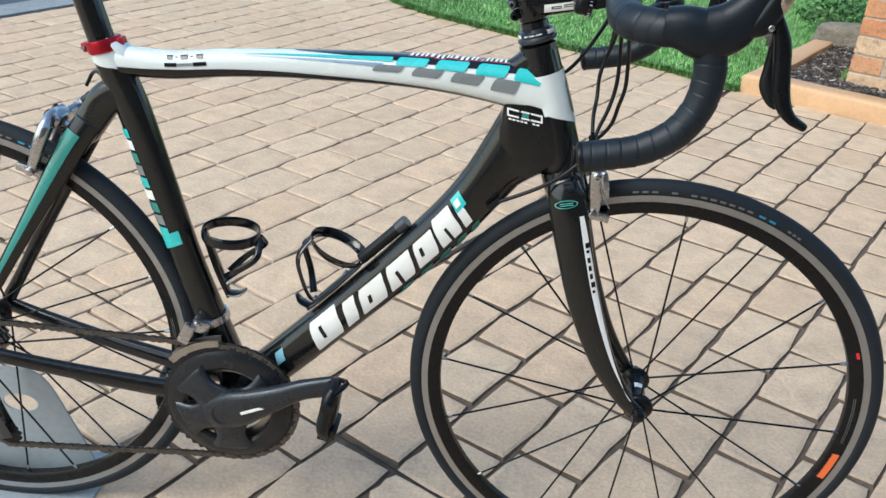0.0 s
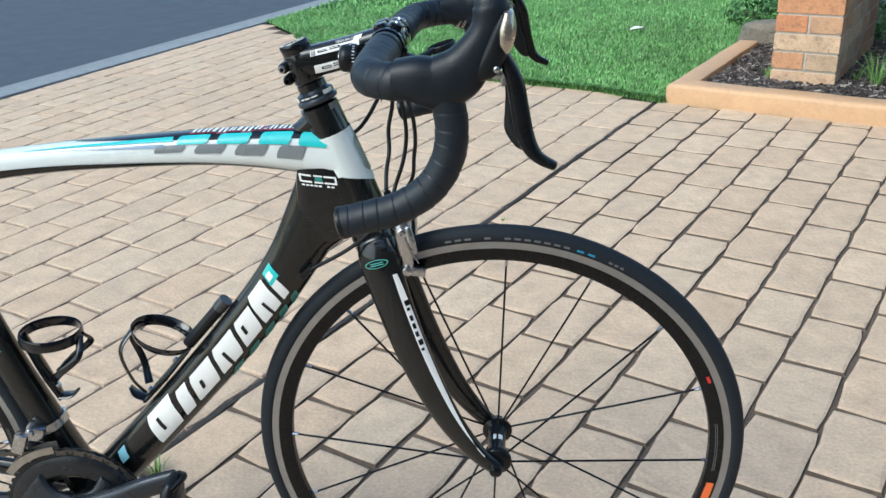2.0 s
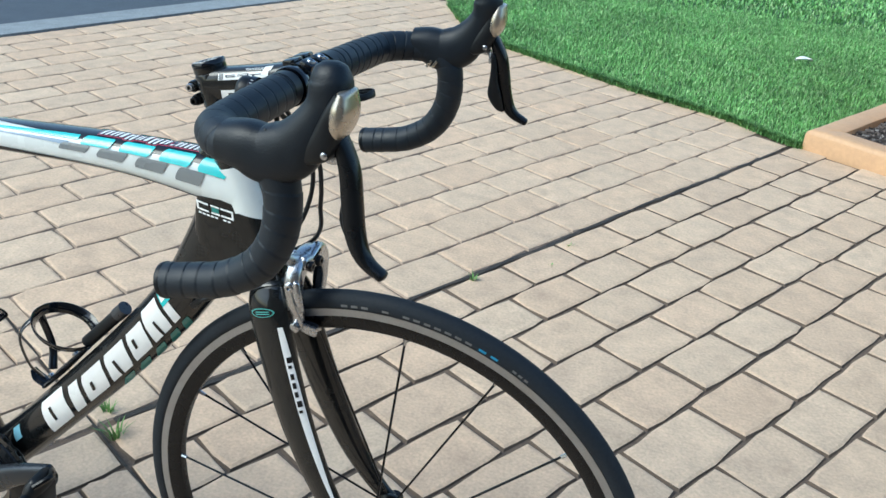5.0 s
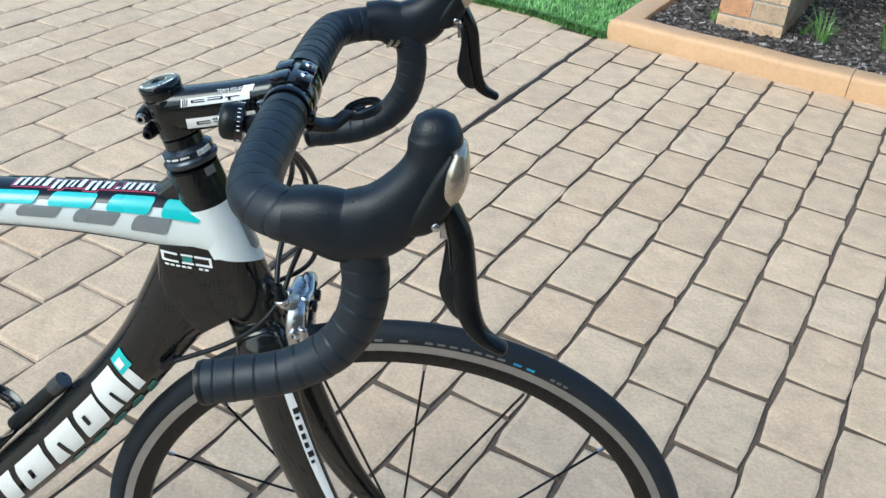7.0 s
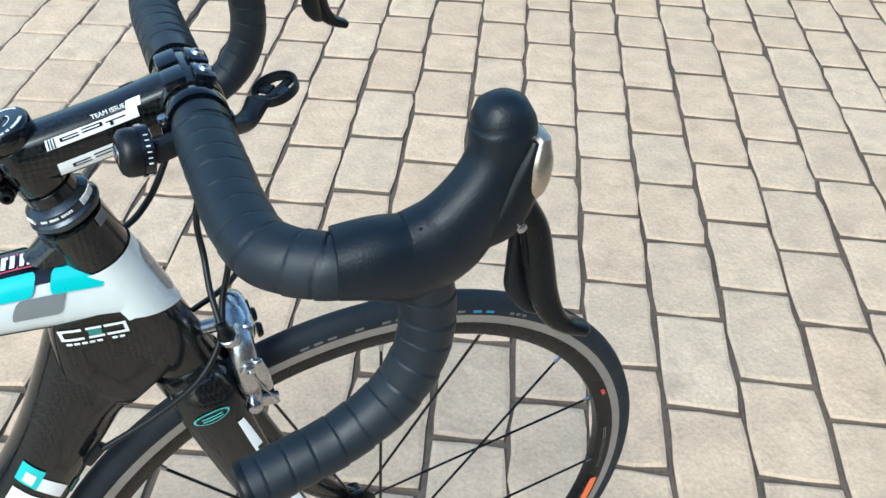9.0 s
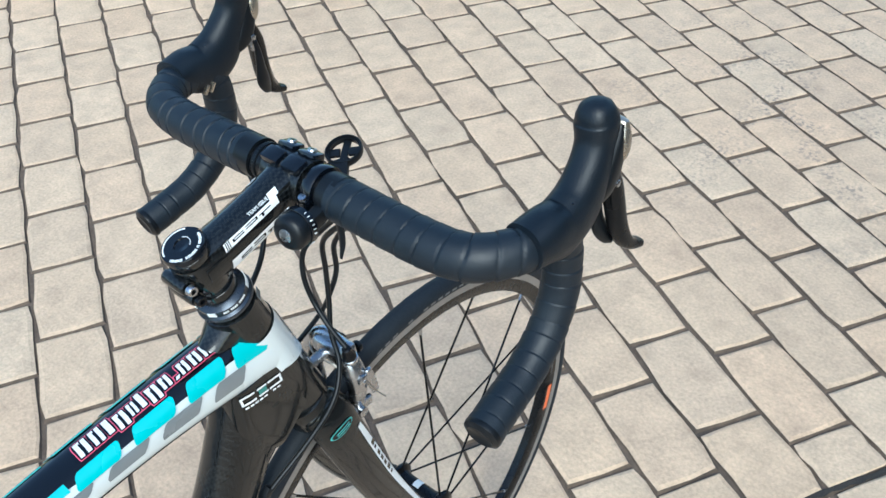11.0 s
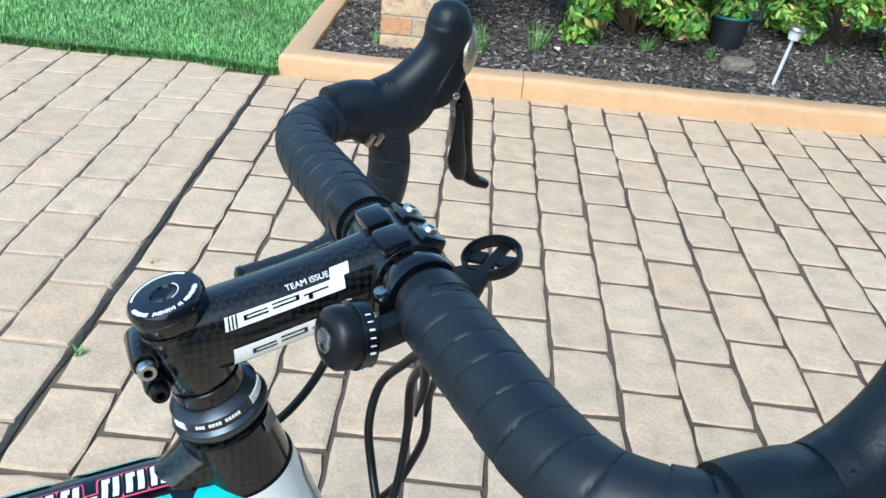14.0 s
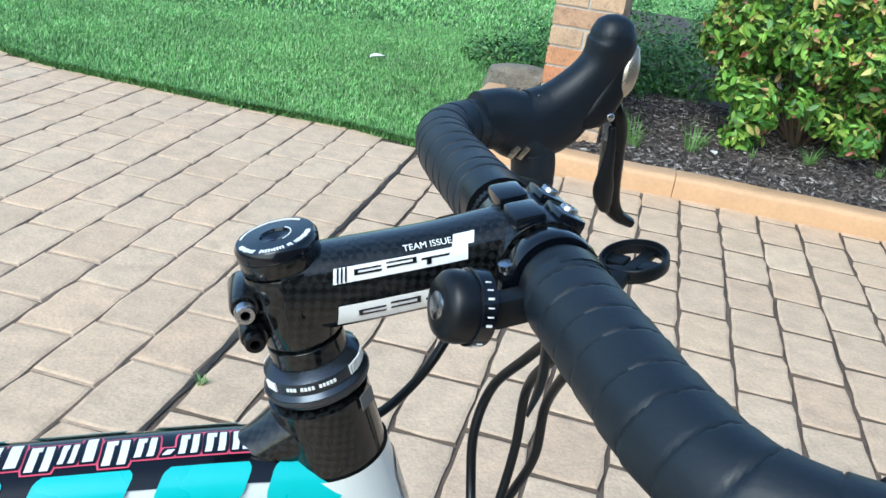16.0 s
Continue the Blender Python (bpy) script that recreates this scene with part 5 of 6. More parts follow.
left_end = BB - CD * 0.172
part("crank_arm", Tube([(BB.x + 0.008, 0.060, BB.z + 0.004, 0.018, 0.008), (BB.x - 0.055, 0.068, BB.z - 0.029, 0.0145, 0.009), (left_end.x, 0.074, left_end.z, 0.0135, 0.0075)], power=2.6).body(Geo(), 18, 0.6), M_CRANK, bike, "dark grey metal crank arm on the far side", FR)


def pedal(at, s, label):
    """A clipless pedal hanging from its axle."""
    y = s * 0.104
    g = Geo()
    Tube([(at.x + 0.006, y, at.z + 0.022, 0.007, 0.016), (at.x + 0.002, y, at.z + 0.008, 0.0120, 0.024), (at.x - 0.004, y, at.z - 0.018, 0.0105, 0.030), (at.x - 0.007, y, at.z - 0.042, 0.0115, 0.031), (at.x - 0.002, y, at.z - 0.062, 0.008, 0.022)], up=(1, 0, 0), power=3.0).body(g, 24, 0.4)
    box(g, (0.010, 0.038, 0.040), pose(at.x + 0.006, y, at.z - 0.016, 0, 8, 0), 0.004)
    box(g, (0.010, 0.046, 0.016), pose(at.x + 0.006, y, at.z - 0.050, 0, 20, 0), 0.004)
    sweep(g, [(at.x, s * 0.076, at.z), (at.x, s * 0.135, at.z)], 0.0085, 16, 2)
    p = part("pedal", g, M_PLASTIC, bike, label, FR)
    part("pedal_axle", lathe(Geo(), [(0.0, 0.0), (0.0075, 0.0), (0.0075, 0.0045), (0.0, 0.0045)], 6, axis_y(at.x, (-0.0785 if s < 0 else 0.083), at.z)), M_SILVER, p, "silver axle nut")
    part("binding", box(Geo(), (0.010, 0.052, 0.006), pose(at.x - 0.010, y, at.z - 0.054, 0, 12, 0), 0.002), M_BLACK_ALU, p, "spring binding claw")
    g = Geo()
    sweep(g, [(at.x + 0.008, y - 0.018, at.z + 0.018), (at.x + 0.022, y, at.z + 0.026), (at.x + 0.008, y + 0.018, at.z + 0.018)], 0.004, 8, 4)
    part("front_claw", g, M_BLACK_ALU, p, "front cleat claw")


pedal(pedal_r, -1, "black clipless road pedal hanging down")
pedal(left_end, 1, "black clipless road pedal on the far side")

# chain: plates and rollers along its run
RH = Vector((-0.805, 0, 0.335))
PU, PL = Vector((-0.798, 0, 0.262)), Vector((-0.772, 0, 0.158))


def arc_pts(c, r, a0, a1, n):
    return [(c.x + r * math.cos(radians(a0 + (a1 - a0) * i / n)), c.z + r * math.sin(radians(a0 + (a1 - a0) * i / n))) for i in range(n + 1)]


run = arc_pts(RH, 0.036, 95, 185, 8)[::-1] + arc_pts(BB, 0.1025, 97, -98, 40) + arc_pts(PL, 0.019, -95, -230, 8) + arc_pts(PU, 0.019, -40, 60, 6)
run = np.array(run)
dd = np.concatenate([[0], np.cumsum(np.hypot(*np.diff(run, axis=0).T))])
g = Geo()
n = int(dd[-1] / 0.0127)
for i in range(n):
    s0, s1 = i * 0.0127, (i + 1) * 0.0127
    a = [np.interp(s0, dd, run[:, k]) for k in (0, 1)]
    b = [np.interp(s1, dd, run[:, k]) for k in (0, 1)]
    mid, ang_ = ((a[0] + b[0]) / 2, (a[1] + b[1]) / 2), math.degrees(math.atan2(b[1] - a[1], b[0] - a[0]))
    w_ = 0.0030 if i % 2 else 0.0020
    for yy in (-w_, w_):
        for off, hh in ((-0.0048, 0.0082), (0, 0.0062), (0.0048, 0.0082)):
            box(g, (0.0050 if off else 0.006, 0.0009, hh), pose(mid[0], -0.0445 + yy, mid[1], 0, -ang_, 0) @ pose(off, 0, 0))
    box(g, (0.004, 0.0055, 0.004), pose(a[0], -0.0445, a[1], 0, -ang_, 0))
part("chain", g, M_CHAIN, bike, "oily metal roller chain", FR, smooth=False)

# derailleurs
g = Geo()
box(g, (0.026, 0.020, 0.022), pose(-0.452, -0.030, 0.392, 0, 20, 8), 0.005)
box(g, (0.018, 0.012, 0.034), pose(-0.470, -0.044, 0.384, 0, 25, 0), 0.004)
lathe(g, [(0.0245, -0.006), (0.0275, -0.006), (0.0275, 0.006), (0.0245, 0.006)], 28, along((-0.447, 0, 0.388), (-0.3, 0, 1)), True)
fd = part("front_derailleur", g, M_SILVER, bike, "polished silver front derailleur", FR)
for y in (-0.0515, -0.0375):
    g = Geo()
    v = []
    for a in np.linspace(96, 140, 14):
        for r in (0.1045, 0.1150):
            v.append((BB.x + r * math.cos(radians(a)), y, BB.z + r * math.sin(radians(a))))
    v2 = [(x, y_ + 0.0018, z) for x, y_, z in v]
    f = [(2 * i, 2 * i + 1, 2 * i + 3, 2 * i + 2) for i in range(13)]
    g.add(v + v2, f + [tuple(28 + q for q in h[::-1]) for h in f] + [(2 * i, 2 * i + 2, 30 + 2 * i, 28 + 2 * i) for i in range(13)] + [(2 * i + 1, 29 + 2 * i, 31 + 2 * i, 2 * i + 3) for i in range(13)])
    part("cage_plate", g, M_STEEL, fd, "worn steel chain guide plate")
part("derailleur_bolt", lathe(Geo(), [(0.0, 0.0), (0.006, 0.0), (0.006, 0.004), (0.0, 0.005)], 14, axis_y(-0.455, -0.040, 0.396)), M_SILVER, fd)
g = Geo()
Tube([(-0.800, -0.070, 0.318, 0.012, 0.009), (-0.812, -0.082, 0.295, 0.013, 0.012), (-0.800, -0.078, 0.268, 0.014, 0.012)], up=(1, 0, 0)).body(g, 16)
for y in (-0.054, -0.036):
    Tube([(PU.x, y, PU.z, 0.010, 0.0012), ((PU.x + PL.x) / 2, y, (PU.z + PL.z) / 2, 0.006, 0.0012), (PL.x, y, PL.z, 0.010, 0.0012)], up=(1, 0, 0)).body(g, 12)
rd = part("rear_derailleur", g, M_GREY_ALU, bike, "dark grey rear derailleur", FR)
for p in (PU, PL):
    part("jockey_wheel", toothed(Geo(), p, -0.0445, 0.0165, 11, 0.002, 0.003, 0.003), M_PLASTIC, rd, angle=30)

# bottle cages: bent flat bands
def cage(base, d, nrm, label, ring_h, tail):
    """base on the tube, d along it (up), nrm away from it; a band round the bottle and a split tail back to the base."""
    y = Vector((0, 1, 0))
    root_g = sweep(Geo(), [base + nrm * 0.004 - d * 0.050, base + nrm * 0.004, base + nrm * 0.005 + d * 0.060], [0.009, 0.012, 0.009], 12, 6, flat=0.4)
    ob = part("bottle_cage", root_g, M_BLACK_GLOSS, bike, label, FR)
    c = base + nrm * 0.043
    pts = [c + (nrm * math.cos(a) + y * math.sin(a)) * 0.038 + d * (ring_h - 0.014 * math.cos(a)) for a in [math.pi * 2 * i / 20 for i in range(20)]]
    part("upper_band", sweep(Geo(), pts, 0.0019, 10, 3, True, 4.2), M_BLACK_GLOSS, ob, "flat curved band")
    front = c + nrm * 0.038 + d * (ring_h - 0.014)
    for s in (-1, 1):
        path = [front + y * s * 0.004, front + y * s * 0.022 - nrm * 0.006 - d * tail * 0.35, base + nrm * 0.040 + y * s * 0.024 + d * (ring_h - tail * 0.8), base + nrm * 0.014 + y * s * 0.010 + d * (ring_h - tail)]
        part("side_arm", sweep(Geo(), path, [0.0055, 0.0050, 0.0050, 0.0060], 10, 6, False, 0.36), M_BLACK_GLOSS, ob, "flat side arm")
    hook = sweep(Geo(), [base + nrm * 0.004 - d * 0.046, base + nrm * 0.020 - d * 0.050, base + nrm * 0.032 - d * 0.046], [0.010, 0.010, 0.006], 10, 4, False, 0.35)
    part("hook", hook, M_BLACK_GLOSS, ob, "bottle stop hook")
    for k in (-0.030, 0.034):
        part("cage_bolt", lathe(Geo(), [(0.0, 0.0), (0.0045, 0.0), (0.0045, 0.003), (0.003, 0.004), (0.0, 0.004)], 12, along(base + nrm * 0.008 + d * k, nrm)), M_SILVER, ob)


sd = Vector((-0.165, 0, 0.51)).normalized()
cage(Vector((-0.437, 0, 0.475)), sd, Vector((sd.z, 0, -sd.x)), "glossy black bottle cage on the seat tube", 0.046, 0.062)
ddn = Vector((0.153, 0, 0.161)).normalized()
cage(Vector((-0.262, 0, 0.455)), ddn, Vector((-ddn.z, 0, ddn.x)), "glossy black bottle cage on the down tube", 0.054, 0.085)
g = sweep(Geo(), [(-0.222, -0.002, 0.512), (-0.170, -0.002, 0.567)], 0.0085, 14, 4)
pump = part("mini_pump", g, M_PLASTIC, bike, "slim black mini pump beside the cage", FR)
part("pump_end", sweep(Geo(), [(-0.172, -0.002, 0.565), (-0.160, -0.002, 0.578)], 0.0095, 14, 2), M_GREY_ALU, pump)


# rim brakes
def caliper(m, label):
    """A dual pivot rim brake: x ahead of its bolt, z up."""
    g = sweep(Geo(), [(-0.030, 0, 0.700), (0.012, 0, 0.700)], 0.006, 14, 2)
    drive = Tube([(0.009, 0.014, 0.7035, 0.0095, 0.0085), (0.010, -0.004, 0.7035, 0.0125, 0.0105), (0.010, -0.021, 0.6990, 0.0125, 0.0105), (0.010, -0.0315, 0.684, 0.0100, 0.0105), (0.011, -0.0315, 0.660, 0.0080, 0.0095), (0.012, -0.0265, 0.640, 0.0068, 0.0085), (0.012, -0.0245, 0.624, 0.0065, 0.0080)], up=(0, 0, 1), side=(-1, 0, 0), power=2.8)
    ob = part("brake_caliper", drive.body(g, 20), M_SILVER, bike, label, m)
    far = Tube([(0.017, -0.0235, 0.7060, 0.0080, 0.0060), (0.018, -0.008, 0.7020, 0.0105, 0.0070), (0.016, 0.012, 0.7030, 0.0130, 0.0080), (0.013, 0.0285, 0.6920, 0.0115, 0.0090), (0.012, 0.0330, 0.668, 0.0085, 0.0085), (0.012, 0.0255, 0.626, 0.0065, 0.0070)], up=(0, 0, 1), side=(-1, 0, 0), power=2.6)
    part("brake_arm", far.body(Geo(), 18), M_SILVER, ob, "polished brake arm")
    lug = Tube([(0.008, -0.020, 0.7060, 0.0085, 0.0075), (0.004, -0.032, 0.7120, 0.0075, 0.0072), (0.001, -0.040, 0.7185, 0.0070, 0.0070)], up=(0, 0, 1), side=(-1, 0, 0))
    part("cable_lug", lug.body(Geo(), 16), M_SILVER, ob, "silver lug holding the adjuster")
    part("arm_slot", box(Geo(), (0.003, 0.020, 0.0035), pose(0.0235, -0.002, 0.7085, 12, 0, 0), 0.001), M_BLACK_ALU, ob, "dark slot between the arms")
    part("return_spring", sweep(Geo(), [(0.002, 0.022, 0.700), (-0.002, 0.010, 0.694), (0.000, -0.012, 0.693), (0.004, -0.026, 0.684)], 0.0012, 8, 6), M_STEEL, ob, "bent steel return spring")
    part("cable_clamp", lathe(Geo(), [(0.0, 0.0), (0.0062, 0.0), (0.0062, 0.004), (0.0045, 0.0052), (0.0022, 0.0052), (0.0022, 0.003), (0.0, 0.003)], 14, axis_y(0.010, -0.0400, 0.682)), M_SILVER, ob, "silver cable clamp bolt")
    part("quick_release_lever", Tube([(0.018, -0.042, 0.690, 0.004, 0.0025), (0.020, -0.043, 0.674, 0.006, 0.003), (0.024, -0.043, 0.656, 0.0045, 0.0025)], up=(1, 0, 0)).body(Geo(), 12), M_SILVER, ob, "small silver release lever")
    for y, z in ((0.0, 0.7005), (-0.0215, 0.7030)):
        part("pivot_bolt", lathe(Geo(), [(0.0, 0.0), (0.0062, 0.0), (0.0062, 0.003), (0.005, 0.0045), (0.0025, 0.0045), (0.0025, 0.002), (0.0, 0.002)], 16, pose(0.0245, y, z, 0, 90, 0)), M_BLACK_ALU, ob, "dark pivot bolt")
    for s in (-1, 1):
        part("brake_pad", box(Geo(), (0.042, 0.009, 0.010), pose(0.012, s * 0.0165, 0.622, 0, 8, 0), 0.003), M_TYRE, ob, "black rubber pad")
        part("pad_holder", box(Geo(), (0.046, 0.006, 0.012), pose(0.012, s * 0.0225, 0.622, 0, 8, 0), 0.002), M_SILVER, ob, "silver pad holder")
        part("pad_bolt", lathe(Geo(), [(0.0, 0.0), (0.006, 0.0), (0.006, 0.005), (0.004, 0.006), (0.0, 0.006)], 14, pose(0.012, s * 0.0305, 0.626, 90 if s < 0 else -90, 0, 0)), M_SILVER, ob)
    ma = along((0.000, -0.0405, 0.719), (-0.25, -0.05, 1))
    part("cable_adjuster", lathe(Geo(), [(0.0035, 0.0), (0.0062, 0.0), (0.0068, 0.003), (0.0068, 0.009), (0.0055, 0.011), (0.0045, 0.019), (0.0, 0.021)], 18, ma), M_BLACK_ALU, ob, "black barrel adjuster")
    part("adjuster_ring", lathe(Geo(), [(0.0066, 0.0), (0.0076, 0.001), (0.0076, 0.004), (0.0066, 0.005)], 18, ma), M_SILVER, ob)
    part("cable_end", sweep(Geo(), [(0.012, -0.044, 0.680), (0.020, -0.047, 0.662), (0.030, -0.050, 0.645)], 0.0008, 6, 4), M_STEEL, ob, "loose brake cable end")
    return ob


caliper(ST @ Matrix.Translation((-0.122, 0, 0.003)), "polished silver front brake caliper")
caliper(FR @ pose(-0.805, 0, 0.337) @ pose(0, 0, 0, 0, 25, 0) @ pose(0, 0, 0, 0, 0, 180) @ Matrix.Translation((-0.012, 0, -0.322)), "polished silver rear brake caliper on the seat stays")

# cable housings
for pts, lb in (([(-0.114, -0.046, 0.893), (-0.115, -0.018, 0.862), (-0.120, 0.004, 0.832), (-0.126, 0.003, 0.806), (-0.126, -0.005, 0.779), (-0.128, -0.024, 0.760), (-0.127, -0.042, 0.743)], "black front brake cable housing"),
                ([(-0.114, -0.060, 0.893), (-0.110, -0.030, 0.866), (-0.106, -0.006, 0.836), (-0.104, -0.002, 0.800), (-0.109, -0.006, 0.768), (-0.119, -0.014, 0.740), (-0.128, -0.030, 0.714), (-0.150, -0.040, 0.688), (-0.185, -0.037, 0.660), (-0.240, -0.030, 0.628)], "black shift cable housing"),
                ([(-0.110, -0.066, 0.895), (-0.101, -0.034, 0.864), (-0.095, -0.008, 0.828), (-0.093, -0.004, 0.795), (-0.097, 0.003, 0.768), (-0.102, 0.015, 0.738), (-0.118, 0.027, 0.712), (-0.150, 0.036, 0.686), (-0.190, 0.037, 0.655), (-0.240, 0.030, 0.620)], "black shift cable housing"),
                ([(-0.116, 0.070, 0.893), (-0.124, 0.047, 0.866), (-0.141, 0.033, 0.836), (-0.158, 0.033, 0.809), (-0.178, 0.036, 0.790), (-0.215, 0.034, 0.778), (-0.280, 0.020, 0.782)], "black rear brake cable housing")):
    part("cable_housing", sweep(Geo(), pts, 0.0026, 10, 8), M_PLASTIC, bike, lb, ST)
part("cable_stop", box(Geo(), (0.022, 0.008, 0.008), FR.inverted() @ ST @ pose(-0.240, -0.029, 0.627, 0, -45, 0), 0.002), M_PLASTIC, bike, "black cable stop", FR)
part("cable_housing", sweep(Geo(), [(-0.572, 0.004, 0.738), (-0.588, 0.018, 0.745), (-0.604, 0.034, 0.738), (-0.618, 0.041, 0.718)], 0.0026, 10, 6), M_PLASTIC, bike, "black rear brake cable housing", FR)

# computer mount: ring on an arm, clamped beside the stem
MC = Vector((-0.0567, 0.006, 0.902))
g = Geo()
lathe(g, [(0.0140, -0.0035), (0.0168, -0.0035), (0.0172, -0.002), (0.0172, 0.0025), (0.0165, 0.0035), (0.0156, 0.0035), (0.0150, 0.001), (0.0140, 0.001)], 36, along(MC, (-0.30, 0, 1)), True)
for a in (35, 215):
    box(g, (0.012, 0.009, 0.003), along(MC, (-0.30, 0, 1)) @ pose(0, 0, 0, 0, 0, a) @ pose(0.010, 0, -0.002), 0.001)
box(g, (0.007, 0.030, 0.003), along(MC, (-0.30, 0, 1)) @ pose(0, 0, -0.003, 0, 0, 30), 0.001)
Tube([(MC.x - 0.012, MC.y - 0.003, MC.z - 0.004, 0.0035, 0.012), (MC.x - 0.026, -0.012, MC.z - 0.010, 0.0045, 0.008), (BAR.x + 0.018, -0.028, BAR.z - 0.012, 0.006, 0.006)], power=3).body(g, 14, 0.3)
mt = part("computer_mount", g, M_PLASTIC, bike, "black plastic bike computer mount", ST)
lathe(g := Geo(), [(0.0161, -0.0055), (0.0200, -0.0055), (0.0207, -0.004), (0.0207, 0.004), (0.0200, 0.0055), (0.0161, 0.0055)], 32, axis_y(BAR.x, BAR.y - 0.0315, BAR.z), True)
box(g, (0.010, 0.010, 0.012), pose(BAR.x - 0.019, BAR.y - 0.0315, BAR.z - 0.004), 0.002)
box(g, (0.010, 0.010, 0.010), pose(BAR.x + 0.018, BAR.y - 0.0315, BAR.z - 0.006), 0.002)
part("mount_clamp", g, M_BLACK_GLOSS, mt, "black clamp band")
part("clamp_bolt", lathe(Geo(), [(0.0, 0.0), (0.0035, 0.0), (0.0035, 0.003), (0.0, 0.0035)], 12, along((BAR.x - 0.021, BAR.y - 0.0315, BAR.z + 0.002), (-0.3, 0, 1))), M_SILVER, mt)

# bell
BC = Vector((-0.1590, -0.0395, 0.9010))
BD = Vector((-1.0, -0.12, 0.10)).normalized()
mb = along(BC, BD)
bell = part("bell", lathe(Geo(), [(0.0, -0.0095), (0.0140, -0.0095), (0.0152, -0.008), (0.0156, 0.003), (0.0150, 0.0068), (0.0128, 0.0095), (0.0095, 0.0106), (0.0060, 0.0109)], 36, mb), M_PLASTIC, bike, "round black bicycle bell with a silver button", ST)
part("bell_button", lathe(Geo(), [(0.0, 0.0105), (0.0062, 0.0105), (0.0060, 0.0114), (0.004, 0.0121), (0.0, 0.0123)], 20, mb), M_SILVER, bell, "silver button")
part("bell_band", lathe(Geo(), [(0.0150, -0.0095), (0.0166, -0.0090), (0.0166, -0.0025), (0.0155, -0.0020)], 36, mb), M_BLACK_GLOSS, bell, "grooved black ring")
g = Geo()
box(g, (0.024, 0.012, 0.014), pose(-0.138, -0.0435, 0.903, 0, -15, 0), 0.004)
lathe(g, [(0.0164, -0.006), (0.0190, -0.006), (0.0190, 0.006), (0.0164, 0.006)], 28, axis_y(BAR.x, BAR.y - 0.0500, BAR.z), True)
sweep(g, [(-0.122, -0.050, 0.892), (-0.121, -0.050, 0.870), (-0.124, -0.049, 0.852)], [0.005, 0.004, 0.0015], 8, 4, flat=0.4)
part("bell_bracket", g, M_PLASTIC, bell, "black strap bracket")
g = Geo()
for i in range(28):
    if i % 10 < 6:
        part("print_bar", box(Geo(), (0.0026, 0.0006 if i % 3 else 0.0010, 0.0005), mb @ pose(0, 0, 0, 0, 0, i * 12.86) @ pose(0.0167, 0, -0.0057, 0, 90, 0)), M_WHITE_INK, bell)

# words that are plain labels
wl_front = [o for o in bike.children_recursive if o.name.startswith("warning_label")][0]
a = radians(-14.2)
words("WARNING!", 0.0090, pose(0.2962 * math.cos(a), -0.0106, 0.2962 * math.sin(a), 90, 0, 0) @ pose(0, 0, 0, 0, 0, 76), M_BLACK_GLOSS, wl_front.parent)
pt = Vector(STEM.at(0.60, 52, 0.0006))
nn = (Vector(STEM.at(0.60, 52, 0.003)) - pt).normalized()
tx = sdir.copy()
ty = nn.cross(tx).normalized()
words("TEAM ISSUE", 0.0042, Matrix(((tx.x, ty.x, nn.x, pt.x), (tx.y, ty.y, nn.y, pt.y), (tx.z, ty.z, nn.z, pt.z), (0, 0, 0, 1))), M_WHITE_INK, stem)

# display stand under the rear wheel
stand = empty("bicycle_stand", "grey sheet metal display stand holding the rear wheel", "bicycle stand", tuple(FR @ Vector((-0.805, 0, -0.005))))
stand.rotation_euler = (0, 0, radians(STEER))
g = Geo()
box(g, (0.30, 0.20, 0.004), pose(-0.02, 0.01, 0.0025), 0.001)
part("base_plate", g, M_STAND, stand, "flat grey base plate")


def side_plate(y):
    """A tapered upright plate with an oval opening."""
    outer = [(-0.12, 0.004), (0.135, 0.004), (0.125, 0.06), (0.07, 0.20), (0.045, 0.235), (-0.03, 0.235), (-0.06, 0.20)]
    n = 28
    o, inn = [], []
    c = (0.01, 0.135)
    for i in range(n):
        a = 2 * math.pi * i / n
        dx, dz = math.cos(a), math.sin(a)
        best = 9
        for (x0, z0), (x1, z1) in zip(outer, outer[1:] + outer[:1]):
            ex, ez = x1 - x0, z1 - z0
            det = dx * -ez + dz * ex
            if abs(det) < 1e-9:
                continue
            t_ = ((x0 - c[0]) * -ez + (z0 - c[1]) * ex) / det
            u_ = (dx * (z0 - c[1]) - dz * (x0 - c[0])) / det
            if t_ > 0 and -1e-6 <= u_ <= 1 + 1e-6:
                best = min(best, t_)
        o.append((c[0] + dx * best, c[1] + dz * best))
        inn.append((c[0] + dx * 0.030, c[1] + 0.03 + dz * 0.018))
    g = Geo()
    v = [(x, y + k, z) for k in (-0.0015, 0.0015) for ringp in (o, inn) for x, z in ringp]
    f = []
    for i in range(n):
        j = (i + 1) % n
        f += [(i, j, n + j, n + i), (2 * n + i, 3 * n + i, 3 * n + j, 2 * n + j), (i, 2 * n + i, 2 * n + j, j), (n + i, n + j, 3 * n + j, 3 * n + i)]
    return g.add(v, f)


part("side_plate", side_plate(0.034), M_STAND, stand, "tapered upright plate with an oval opening", smooth=False)

